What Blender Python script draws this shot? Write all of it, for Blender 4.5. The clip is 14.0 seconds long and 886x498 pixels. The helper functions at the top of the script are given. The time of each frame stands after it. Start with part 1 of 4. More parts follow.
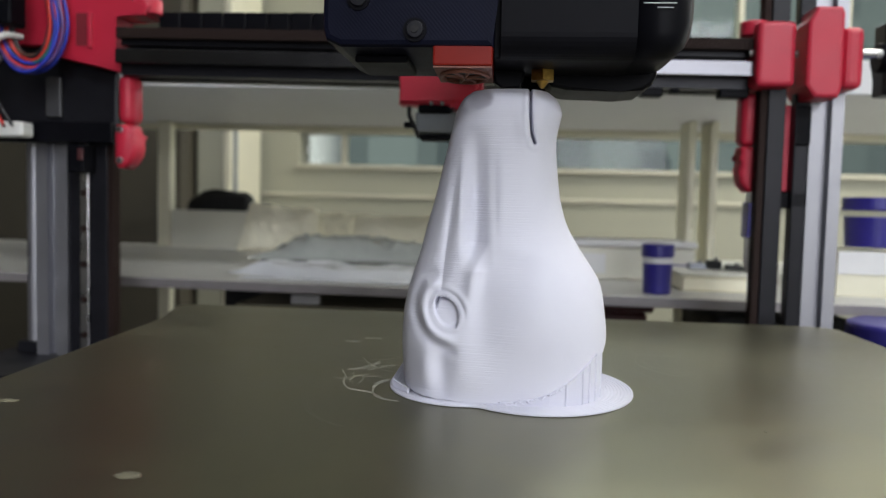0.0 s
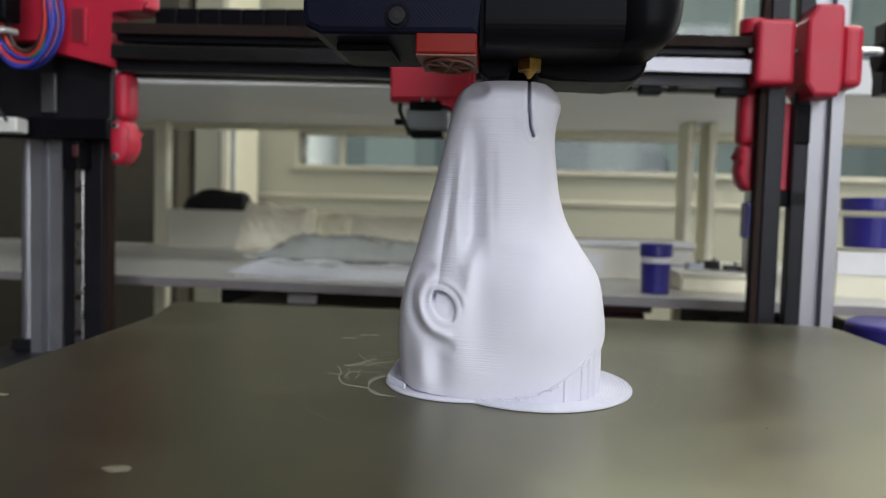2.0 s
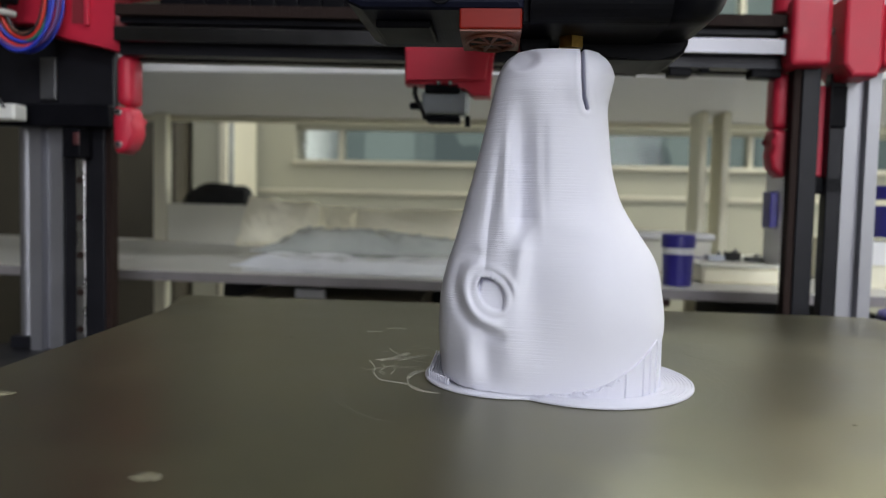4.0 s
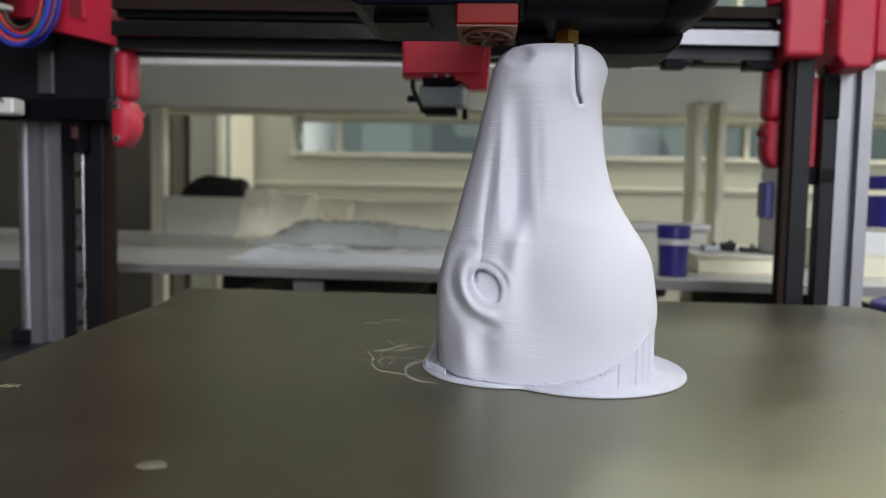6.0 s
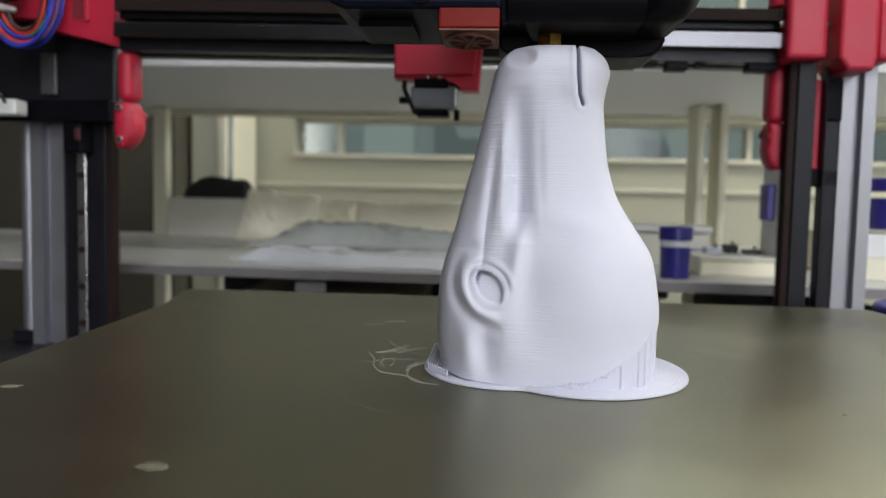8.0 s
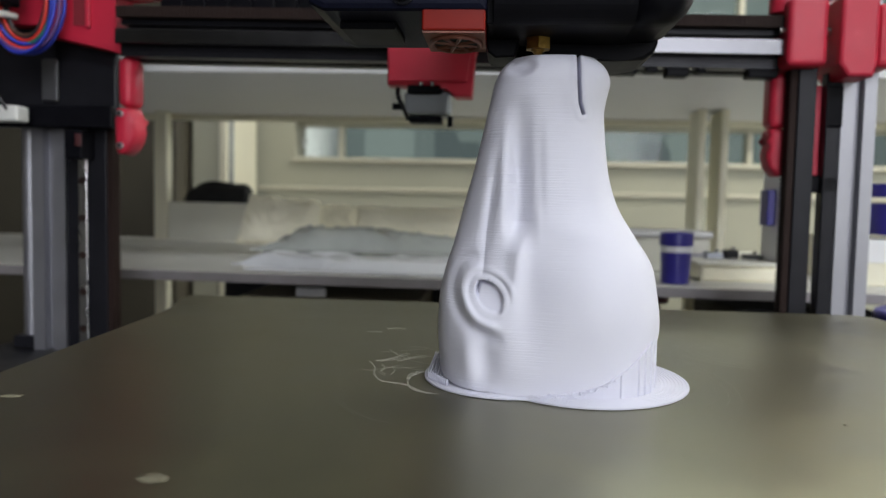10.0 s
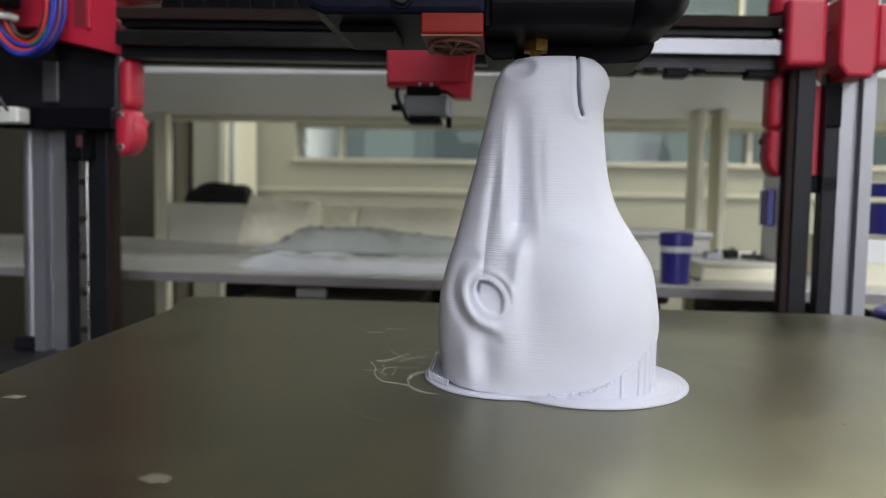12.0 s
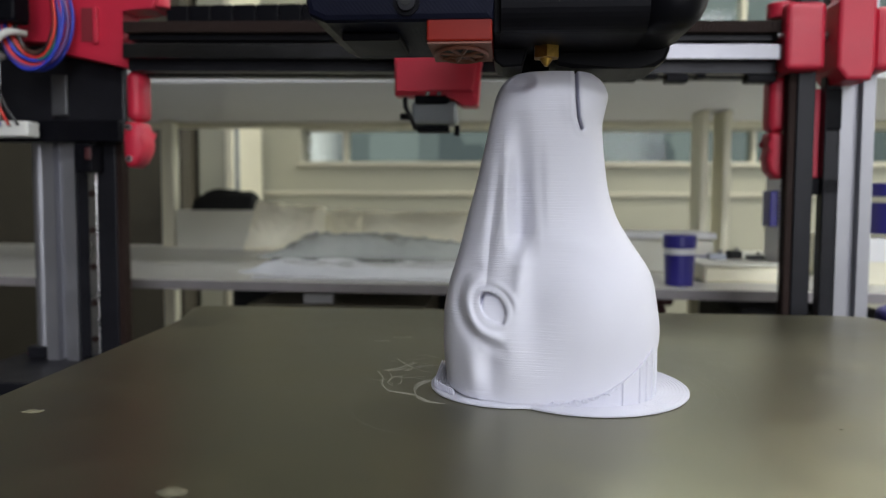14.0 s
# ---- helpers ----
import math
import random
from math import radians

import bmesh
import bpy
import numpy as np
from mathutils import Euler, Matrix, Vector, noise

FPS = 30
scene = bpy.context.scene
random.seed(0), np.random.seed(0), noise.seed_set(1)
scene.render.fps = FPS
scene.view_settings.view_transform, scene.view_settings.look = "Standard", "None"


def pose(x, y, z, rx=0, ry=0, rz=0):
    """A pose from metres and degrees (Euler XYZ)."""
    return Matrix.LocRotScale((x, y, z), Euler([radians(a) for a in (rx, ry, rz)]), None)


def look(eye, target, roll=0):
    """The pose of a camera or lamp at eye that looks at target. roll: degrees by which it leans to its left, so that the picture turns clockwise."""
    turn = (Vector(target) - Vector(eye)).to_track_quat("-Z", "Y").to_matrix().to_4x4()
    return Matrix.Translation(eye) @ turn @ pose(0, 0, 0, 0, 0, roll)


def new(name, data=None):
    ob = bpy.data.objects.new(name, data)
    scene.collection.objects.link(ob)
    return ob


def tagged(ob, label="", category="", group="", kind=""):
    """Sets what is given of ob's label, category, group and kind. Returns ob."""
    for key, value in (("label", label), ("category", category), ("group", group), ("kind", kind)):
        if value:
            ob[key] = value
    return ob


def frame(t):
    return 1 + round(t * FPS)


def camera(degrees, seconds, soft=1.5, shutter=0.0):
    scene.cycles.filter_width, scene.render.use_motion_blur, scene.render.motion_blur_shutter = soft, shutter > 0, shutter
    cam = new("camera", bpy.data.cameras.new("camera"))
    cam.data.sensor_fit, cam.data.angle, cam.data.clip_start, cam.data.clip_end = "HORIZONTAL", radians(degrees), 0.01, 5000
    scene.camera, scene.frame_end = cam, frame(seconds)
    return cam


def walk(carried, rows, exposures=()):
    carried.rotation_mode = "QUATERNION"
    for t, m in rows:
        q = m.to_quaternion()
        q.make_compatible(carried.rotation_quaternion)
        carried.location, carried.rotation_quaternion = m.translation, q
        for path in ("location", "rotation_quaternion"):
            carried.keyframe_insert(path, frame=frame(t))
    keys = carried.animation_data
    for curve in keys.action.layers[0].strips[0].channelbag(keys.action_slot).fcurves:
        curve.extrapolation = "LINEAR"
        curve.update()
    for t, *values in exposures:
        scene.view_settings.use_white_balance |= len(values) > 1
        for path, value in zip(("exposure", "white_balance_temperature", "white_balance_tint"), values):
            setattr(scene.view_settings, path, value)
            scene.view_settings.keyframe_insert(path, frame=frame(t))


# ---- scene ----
cam = camera(60.8, 14.0, 1.3)

PATH = [
    (0, (0.008, -0.229, 0.062), (-0.155, 1.761, -0.055), 1.4),
    (0.5, (0.008, -0.229, 0.061), (-0.153, 1.761, -0.054), 1.4),
    (1, (0.008, -0.229, 0.061), (-0.152, 1.762, -0.053), 1.5),
    (1.5, (0.007, -0.228, 0.06), (-0.152, 1.762, -0.052), 1.5),
    (2, (0.008, -0.226, 0.059), (-0.149, 1.765, -0.051), 1.6),
    (2.15, (0.0068, -0.2247, 0.0589), (-0.1501, 1.7663, -0.0505), 1.59),
    (2.5, (-0.002, -0.215, 0.058), (-0.158, 1.776, -0.047), 1.5),
    (2.75, (-0.009, -0.207, 0.053), (-0.155, 1.784, -0.058), 1.5),
    (3, (-0.009, -0.207, 0.053), (-0.155, 1.784, -0.058), 1.5),
    (5.5, (-0.008, -0.21, 0.054), (-0.144, 1.781, -0.082), 1.1),
    (6, (-0.008, -0.211, 0.054), (-0.144, 1.78, -0.086), 1.1),
    (6.5, (-0.008, -0.211, 0.054), (-0.146, 1.779, -0.086), 1.1),
    (7, (-0.008, -0.212, 0.054), (-0.147, 1.779, -0.085), 1.1),
    (7.5, (-0.008, -0.212, 0.054), (-0.149, 1.779, -0.083), 1.2),
    (8, (-0.008, -0.211, 0.054), (-0.149, 1.779, -0.082), 1.2),
    (10.5, (-0.008, -0.211, 0.056), (-0.151, 1.78, -0.071), 1.2),
    (11, (-0.008, -0.211, 0.056), (-0.151, 1.78, -0.071), 1.2),
    (11.5, (-0.008, -0.212, 0.056), (-0.152, 1.779, -0.07), 1.2),
    (12, (-0.008, -0.212, 0.056), (-0.151, 1.779, -0.071), 1.1),
    (12.5, (-0.008, -0.212, 0.058), (-0.15, 1.779, -0.069), 0.9),
    (13, (-0.008, -0.211, 0.057), (-0.147, 1.78, -0.069), 0.9),
    (13.5, (-0.008, -0.212, 0.057), (-0.146, 1.779, -0.07), 0.9),
    (13.9, (-0.0079, -0.2126, 0.0574), (-0.1484, 1.7783, -0.0695), 0.83),
    (14, (-0.007, -0.217, 0.06), (-0.166, 1.773, -0.066), 0.3),
]
cam.data.dof.use_dof = True
cam.data.dof.focus_distance = 0.236
cam.data.dof.aperture_fstop = 14.0
walk(cam, [(t, look(e, g, r)) for t, e, g, r in PATH])

# ---- world and light ----
world = bpy.data.worlds.new("world")
scene.world = world
world.use_nodes = True
bg = world.node_tree.nodes["Background"]
bg.inputs["Color"].default_value = (0.75, 0.82, 1.0, 1)
bg.inputs["Strength"].default_value = 0.25
scene.view_settings.exposure = 0.0


def area(name, m, sx, sy, power, color, spread=180):
    d = bpy.data.lights.new(name, "AREA")
    d.shape, d.size, d.size_y, d.energy, d.color = "RECTANGLE", sx, sy, power, color
    d.spread = radians(spread)
    ob = new(name, d)
    ob.matrix_world = m
    return ob


# ceiling lamps out of view, added to light the print and the shelf
LAMPS = [((0.80, -2.10, 1.28), 1.4, 0.6, 38.0, (0.84, 0.90, 1.0)),
         ((0.75, -0.45, 1.28), 0.9, 0.5, 6.5, (0.84, 0.90, 1.0)),
         ((0.98, 0.95, 1.28), 0.95, 0.3, 17.0, (1.0, 0.97, 0.84))]
for p, sx, sy, w, c in LAMPS:
    area("ceiling_fill", pose(*p), sx, sy, w, c)
# daylight lamps for added, unseen south and east windows, and the upper north window
area("window_fill", pose(0.70, -3.02, 0.50, 90, 0, 0), 1.2, 0.9, 24.0, (0.90, 0.91, 0.99))
area("window_fill", pose(1.52, 1.08, 0.35, 0, 90, 0), 0.8, 0.72, 3.5, (0.95, 0.96, 0.93), 130)
# stands above the view, added for sheen on the bed
area("window_fill", pose(0.55, 1.49, 0.86, -90, 0, 0), 0.82, 0.44, 5.0, (0.92, 0.96, 1.0))


# ---- materials ----
def mat(name, color, rough=0.5, metal=0.0, var=0.12, scale=60.0, bump=0.0, bscale=800.0, spec=0.5, alpha=0.0, emit=0.0,
        coat=0.0, vary=0.0):
    m = bpy.data.materials.new(name)
    m.use_nodes = True
    nt = m.node_tree
    b = nt.nodes["Principled BSDF"]
    b.inputs["Roughness"].default_value = rough
    b.inputs["Metallic"].default_value = metal
    b.inputs["Specular IOR Level"].default_value = spec
    b.inputs["Transmission Weight"].default_value = alpha
    b.inputs["Coat Weight"].default_value = coat
    co = nt.nodes.new("ShaderNodeTexCoord")
    n1 = nt.nodes.new("ShaderNodeTexNoise")
    n1.inputs["Scale"].default_value, n1.inputs["Detail"].default_value = scale, 6
    n2 = nt.nodes.new("ShaderNodeTexNoise")
    n2.inputs["Scale"].default_value, n2.inputs["Detail"].default_value = scale / 9, 3
    for n in (n1, n2):
        nt.links.new(co.outputs["Object"], n.inputs["Vector"])
    mul = nt.nodes.new("ShaderNodeMath")
    mul.operation = "MULTIPLY"
    nt.links.new(n1.outputs["Fac"], mul.inputs[0])
    nt.links.new(n2.outputs["Fac"], mul.inputs[1])
    mr = nt.nodes.new("ShaderNodeMapRange")
    mr.inputs["From Min"].default_value, mr.inputs["From Max"].default_value = 0.1, 0.42
    mr.inputs["To Min"].default_value, mr.inputs["To Max"].default_value = 1 - var, 1 + var
    nt.links.new(mul.outputs[0], mr.inputs["Value"])
    mix = nt.nodes.new("ShaderNodeVectorMath")
    mix.operation = "SCALE"
    mix.inputs[0].default_value = color
    nt.links.new(mr.outputs["Result"], mix.inputs["Scale"])
    nt.links.new(mix.outputs["Vector"], b.inputs["Base Color"])
    rr = nt.nodes.new("ShaderNodeMapRange")
    rr.inputs["From Min"].default_value, rr.inputs["From Max"].default_value = 0.1, 0.42
    rr.inputs["To Min"].default_value, rr.inputs["To Max"].default_value = max(0.02, rough * 0.85), min(1, rough * 1.15)
    nt.links.new(mul.outputs[0], rr.inputs["Value"])
    nt.links.new(rr.outputs["Result"], b.inputs["Roughness"])
    if bump:
        n3 = nt.nodes.new("ShaderNodeTexNoise")
        n3.inputs["Scale"].default_value, n3.inputs["Detail"].default_value = bscale, 4
        nt.links.new(co.outputs["Object"], n3.inputs["Vector"])
        bp = nt.nodes.new("ShaderNodeBump")
        bp.inputs["Strength"].default_value, bp.inputs["Distance"].default_value = bump, 0.001
        nt.links.new(n3.outputs["Fac"], bp.inputs["Height"])
        nt.links.new(bp.outputs["Normal"], b.inputs["Normal"])
    if emit:
        b.inputs["Emission Color"].default_value = (*color, 1)
        b.inputs["Emission Strength"].default_value = emit
    return m


def wave_bump(m, direction, period, strength, dist=0.0002, turn=(0, 0, 0)):
    """Fine ridges, as printed layers or brushed lines leave them."""
    nt = m.node_tree
    b = nt.nodes["Principled BSDF"]
    co = nt.nodes.new("ShaderNodeTexCoord")
    mp = nt.nodes.new("ShaderNodeMapping")
    mp.inputs["Rotation"].default_value = [radians(a) for a in turn]
    w = nt.nodes.new("ShaderNodeTexWave")
    w.bands_direction = direction
    w.inputs["Scale"].default_value = 0.314 / period
    w.inputs["Distortion"].default_value = 0.6
    w.inputs["Detail"].default_value = 1.5
    nz = nt.nodes.new("ShaderNodeTexNoise")
    nz.inputs["Scale"].default_value = 90
    nt.links.new(co.outputs["Object"], mp.inputs["Vector"])
    nt.links.new(mp.outputs["Vector"], w.inputs["Vector"])
    nt.links.new(co.outputs["Object"], nz.inputs["Vector"])
    mu = nt.nodes.new("ShaderNodeMath")
    mu.operation = "MULTIPLY"
    nt.links.new(w.outputs["Fac"], mu.inputs[0])
    nt.links.new(nz.outputs["Fac"], mu.inputs[1])
    bp = nt.nodes.new("ShaderNodeBump")
    bp.inputs["Strength"].default_value, bp.inputs["Distance"].default_value = strength, dist
    nt.links.new(mu.outputs[0], bp.inputs["Height"])
    nt.links.new(bp.outputs["Normal"], b.inputs["Normal"])
    return m


def layer_bump(m, strength, dist=0.00012, across=70, up=2300, fade=None):
    """Short level streaks, as printed layers leave them."""
    nt = m.node_tree
    b = nt.nodes["Principled BSDF"]
    co = nt.nodes.new("ShaderNodeTexCoord")
    mp = nt.nodes.new("ShaderNodeMapping")
    mp.inputs["Scale"].default_value = (across, across, up)
    nz = nt.nodes.new("ShaderNodeTexNoise")
    nz.inputs["Scale"].default_value, nz.inputs["Detail"].default_value = 1.0, 2.0
    bp = nt.nodes.new("ShaderNodeBump")
    bp.inputs["Strength"].default_value, bp.inputs["Distance"].default_value = strength, dist
    nt.links.new(co.outputs["Object"], mp.inputs["Vector"])
    nt.links.new(mp.outputs["Vector"], nz.inputs["Vector"])
    big = nt.nodes.new("ShaderNodeTexNoise")
    big.inputs["Scale"].default_value = 55
    nt.links.new(co.outputs["Object"], big.inputs["Vector"])
    rg = nt.nodes.new("ShaderNodeMapRange")
    rg.inputs["From Min"].default_value, rg.inputs["From Max"].default_value = 0.42, 0.7
    rg.inputs["To Min"].default_value, rg.inputs["To Max"].default_value = 0.12, 1.0
    nt.links.new(big.outputs["Fac"], rg.inputs["Value"])
    mu = nt.nodes.new("ShaderNodeMath")
    mu.operation = "MULTIPLY"
    nt.links.new(nz.outputs["Fac"], mu.inputs[0])
    nt.links.new(rg.outputs["Result"], mu.inputs[1])
    height = mu.outputs[0]
    if fade:
        # the streaks die away along x, between the two places
        sp = nt.nodes.new("ShaderNodeSeparateXYZ")
        fr = nt.nodes.new("ShaderNodeMapRange")
        fr.inputs["From Min"].default_value, fr.inputs["From Max"].default_value = fade
        fr.inputs["To Min"].default_value, fr.inputs["To Max"].default_value = 1.0, 0.15
        m2 = nt.nodes.new("ShaderNodeMath")
        m2.operation = "MULTIPLY"
        nt.links.new(co.outputs["Object"], sp.inputs["Vector"])
        nt.links.new(sp.outputs["X"], fr.inputs["Value"])
        nt.links.new(height, m2.inputs[0])
        nt.links.new(fr.outputs["Result"], m2.inputs[1])
        height = m2.outputs[0]
    nt.links.new(height, bp.inputs["Height"])
    nt.links.new(bp.outputs["Normal"], b.inputs["Normal"])
    return m


PLA = layer_bump(mat("white_printed_plastic", (0.65, 0.65, 0.74), 0.6, var=0.02, spec=0.25), 1.0, dist=0.00022, fade=(0.003, 0.017))
BED = mat("textured_steel_sheet", (0.195, 0.186, 0.122), 0.36, metal=0.91, var=0.18, scale=40, bump=0.08, bscale=2500)
SCRATCH = mat("pale_scratch_mark", (0.50, 0.49, 0.42), 0.35, var=0.2)
GLUE = mat("dried_glue", (0.20, 0.185, 0.125), 0.5, var=0.2, bump=0.4, bscale=600)
BLACKP = layer_bump(mat("black_printed_plastic", (0.005, 0.005, 0.007), 0.42, var=0.15, spec=0.06), 0.3)
NAVYP = wave_bump(mat("navy_black_printed_plastic", (0.006, 0.007, 0.017), 0.45, var=0.2, spec=0.07), "X", 0.0009, 0.2, turn=(0, 40, 0))
BLACKM = mat("black_anodised_metal", (0.014, 0.014, 0.018), 0.36, metal=0.15, var=0.2, spec=0.22)
DARKSTEEL = mat("oiled_dark_steel", (0.14, 0.14, 0.15), 0.24, metal=1.0, var=0.15)
REDP = wave_bump(mat("red_printed_plastic", (0.52, 0.017, 0.047), 0.42, var=0.06), "Z", 0.0005, 0.35)
REDFAN = mat("red_tinted_plastic", (0.20, 0.010, 0.005), 0.35, var=0.1, spec=0.2)
TAN = mat("dusty_red_fan_grille", (0.17, 0.055, 0.035), 0.5)
STEEL = mat("ground_steel", (0.50, 0.50, 0.50), 0.28, metal=1.0)
ALU = mat("silver_anodised_aluminium", (0.34, 0.34, 0.37), 0.46, metal=0.85, var=0.05)
BRASS = mat("brass", (0.46, 0.29, 0.08), 0.36, metal=1.0, var=0.25, scale=900)
BELT = mat("brown_black_rubber", (0.022, 0.012, 0.010), 0.75, spec=0.2)
SHELF = mat("white_painted_board", (0.66, 0.65, 0.61), 0.35, var=0.06, scale=20)
CREAM = mat("cream_painted_steel", (0.78, 0.75, 0.60), 0.4, var=0.05, scale=20)
WALL = mat("painted_wall", (0.40, 0.395, 0.31), 0.8, var=0.05, scale=6)
TRIM = mat("cream_trim", (0.52, 0.50, 0.40), 0.6, var=0.05, scale=8)
FLOORM = mat("grey_floor", (0.22, 0.21, 0.20), 0.6, var=0.15, scale=10)
CEIL = mat("white_ceiling", (0.75, 0.75, 0.73), 0.9, var=0.03, scale=6)
TABLE = mat("dark_worktop", (0.05, 0.05, 0.048), 0.5, var=0.2, scale=15)
BLUE = mat("dark_blue_plastic", (0.03, 0.025, 0.22), 0.35, var=0.08)
LABEL = mat("white_label", (0.75, 0.75, 0.76), 0.5, var=0.04)
FOIL = mat("silvery_plastic_bag", (0.66, 0.70, 0.67), 0.10, metal=0.35, var=0.2, scale=25, bump=1.0, bscale=55, coat=0.9)
CLEAR = mat("cloudy_plastic_bag", (0.78, 0.80, 0.83), 0.12, metal=0.08, var=0.10, scale=25, bump=1.0, bscale=45, coat=0.7)
PAPER = mat("cream_paper_bag", (0.90, 0.86, 0.68), 0.6, var=0.10, scale=30, bump=0.8, bscale=80)
FABRIC = mat("black_fabric", (0.010, 0.010, 0.011), 0.8, var=0.2, bump=0.4, bscale=300)
BIN = mat("translucent_white_plastic", (0.74, 0.73, 0.64), 0.35, var=0.06, scale=15)
FROST = mat("frosted_pane_glass", (0.95, 0.97, 0.95), 0.25, var=0.03, scale=14, alpha=1.0)
GLASS = mat("window_pane_glass", (0.80, 0.88, 0.86), 0.03, var=0.03, scale=9, alpha=1.0, spec=0.2)


GLASS.node_tree.nodes["Principled BSDF"].inputs["IOR"].default_value = 1.2


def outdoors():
    """Daylight backdrop beyond windows: dull blocks, bright behind one pane, unseen top added bright."""
    m = bpy.data.materials.new("glowing_daylight_backdrop")
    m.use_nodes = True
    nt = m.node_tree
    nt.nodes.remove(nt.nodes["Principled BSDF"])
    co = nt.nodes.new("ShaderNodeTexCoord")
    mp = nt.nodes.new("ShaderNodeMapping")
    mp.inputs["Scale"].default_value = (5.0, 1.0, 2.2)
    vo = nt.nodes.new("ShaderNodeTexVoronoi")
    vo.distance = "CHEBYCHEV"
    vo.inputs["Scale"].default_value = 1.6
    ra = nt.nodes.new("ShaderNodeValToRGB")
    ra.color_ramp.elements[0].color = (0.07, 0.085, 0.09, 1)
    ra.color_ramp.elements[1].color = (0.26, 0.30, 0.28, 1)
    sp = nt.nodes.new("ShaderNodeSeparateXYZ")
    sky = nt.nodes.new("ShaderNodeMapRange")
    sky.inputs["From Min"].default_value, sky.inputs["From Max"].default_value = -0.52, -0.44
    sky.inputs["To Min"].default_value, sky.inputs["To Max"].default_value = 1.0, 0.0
    # glow above the view, added to brighten the bed's reflection
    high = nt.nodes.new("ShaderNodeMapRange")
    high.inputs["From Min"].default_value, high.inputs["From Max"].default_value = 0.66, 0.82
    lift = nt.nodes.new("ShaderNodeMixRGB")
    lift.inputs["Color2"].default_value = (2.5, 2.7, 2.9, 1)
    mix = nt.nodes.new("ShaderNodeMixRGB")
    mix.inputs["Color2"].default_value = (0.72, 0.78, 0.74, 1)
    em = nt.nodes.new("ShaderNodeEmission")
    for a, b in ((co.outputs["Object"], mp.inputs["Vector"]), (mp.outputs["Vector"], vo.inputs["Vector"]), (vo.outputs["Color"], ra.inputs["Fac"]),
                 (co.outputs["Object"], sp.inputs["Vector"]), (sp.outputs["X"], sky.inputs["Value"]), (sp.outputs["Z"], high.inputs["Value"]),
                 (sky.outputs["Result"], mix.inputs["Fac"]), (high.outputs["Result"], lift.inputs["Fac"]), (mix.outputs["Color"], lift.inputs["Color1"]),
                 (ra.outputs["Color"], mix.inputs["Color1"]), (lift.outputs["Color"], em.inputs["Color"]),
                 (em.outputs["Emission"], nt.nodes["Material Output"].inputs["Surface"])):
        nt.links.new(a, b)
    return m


DISTANCE = outdoors()
DARKRED = mat("dark_and_shaded_red_plastic", (0.06, 0.012, 0.014), 0.5)
WHITEC = mat("white_nylon", (0.75, 0.75, 0.72), 0.4, var=0.03)
GREYP = mat("grey_metal_sensor", (0.30, 0.32, 0.36), 0.3, metal=0.6)
DIFF = mat("lamp_diffuser", (1.0, 0.98, 0.95), 0.5, emit=3.0)
WIRES = {c: mat(c + "_wire_insulation", v, 0.35, var=0.04) for c, v in (
    ("blue", (0.025, 0.045, 0.45)), ("red", (0.60, 0.035, 0.025)), ("green", (0.02, 0.16, 0.12)), ("black", (0.015, 0.015, 0.018)),
    ("brown", (0.10, 0.05, 0.035)), ("purple", (0.12, 0.06, 0.22)))}


# ---- building helpers ----
def empty(name, at=(0, 0, 0)):
    ob = new(name)
    ob.empty_display_size = 0.01
    ob.location = at
    return ob


def part(name, bm, material, parent=None, label="", smooth=False):
    me = bpy.data.meshes.new(name)
    bmesh.ops.recalc_face_normals(bm, faces=bm.faces)
    bm.to_mesh(me)
    bm.free()
    me.materials.append(material)
    if smooth:
        me.shade_smooth()
    ob = new(name, me)
    ob.parent = parent
    if label:
        ob["label"] = label
    return ob


def box(x0, x1, y0, y1, z0, z1, r=0.0008, seg=2, bm=None):
    bm = bm or bmesh.new()
    m = Matrix.Translation(((x0 + x1) / 2, (y0 + y1) / 2, (z0 + z1) / 2)) @ Matrix.Diagonal((x1 - x0, y1 - y0, z1 - z0, 1))
    vs = bmesh.ops.create_cube(bm, size=1, matrix=m)["verts"]
    if r:
        es = list({e for v in vs for e in v.link_edges})
        bmesh.ops.bevel(bm, geom=es, offset=r, segments=seg, affect="EDGES", profile=0.5)
    return bm


def cyl(p, axis, rad, length, n=24, r2=None, bevel=0.0, bm=None):
    bm = bm or bmesh.new()
    turn = {"x": pose(0, 0, 0, 0, 90, 0), "y": pose(0, 0, 0, -90, 0, 0), "z": Matrix.Identity(4)}[axis]
    before = set(bm.edges)
    bmesh.ops.create_cone(bm, cap_ends=True, segments=n, radius1=rad, radius2=rad if r2 is None else r2, depth=length,
                          matrix=Matrix.Translation(p) @ turn)
    if bevel:
        es = [e for e in set(bm.edges) - before if e.is_valid and len(e.link_faces) == 2 and e.calc_face_angle() > 0.9]
        bmesh.ops.bevel(bm, geom=es, offset=bevel, segments=2, affect="EDGES", profile=0.5)
    return bm


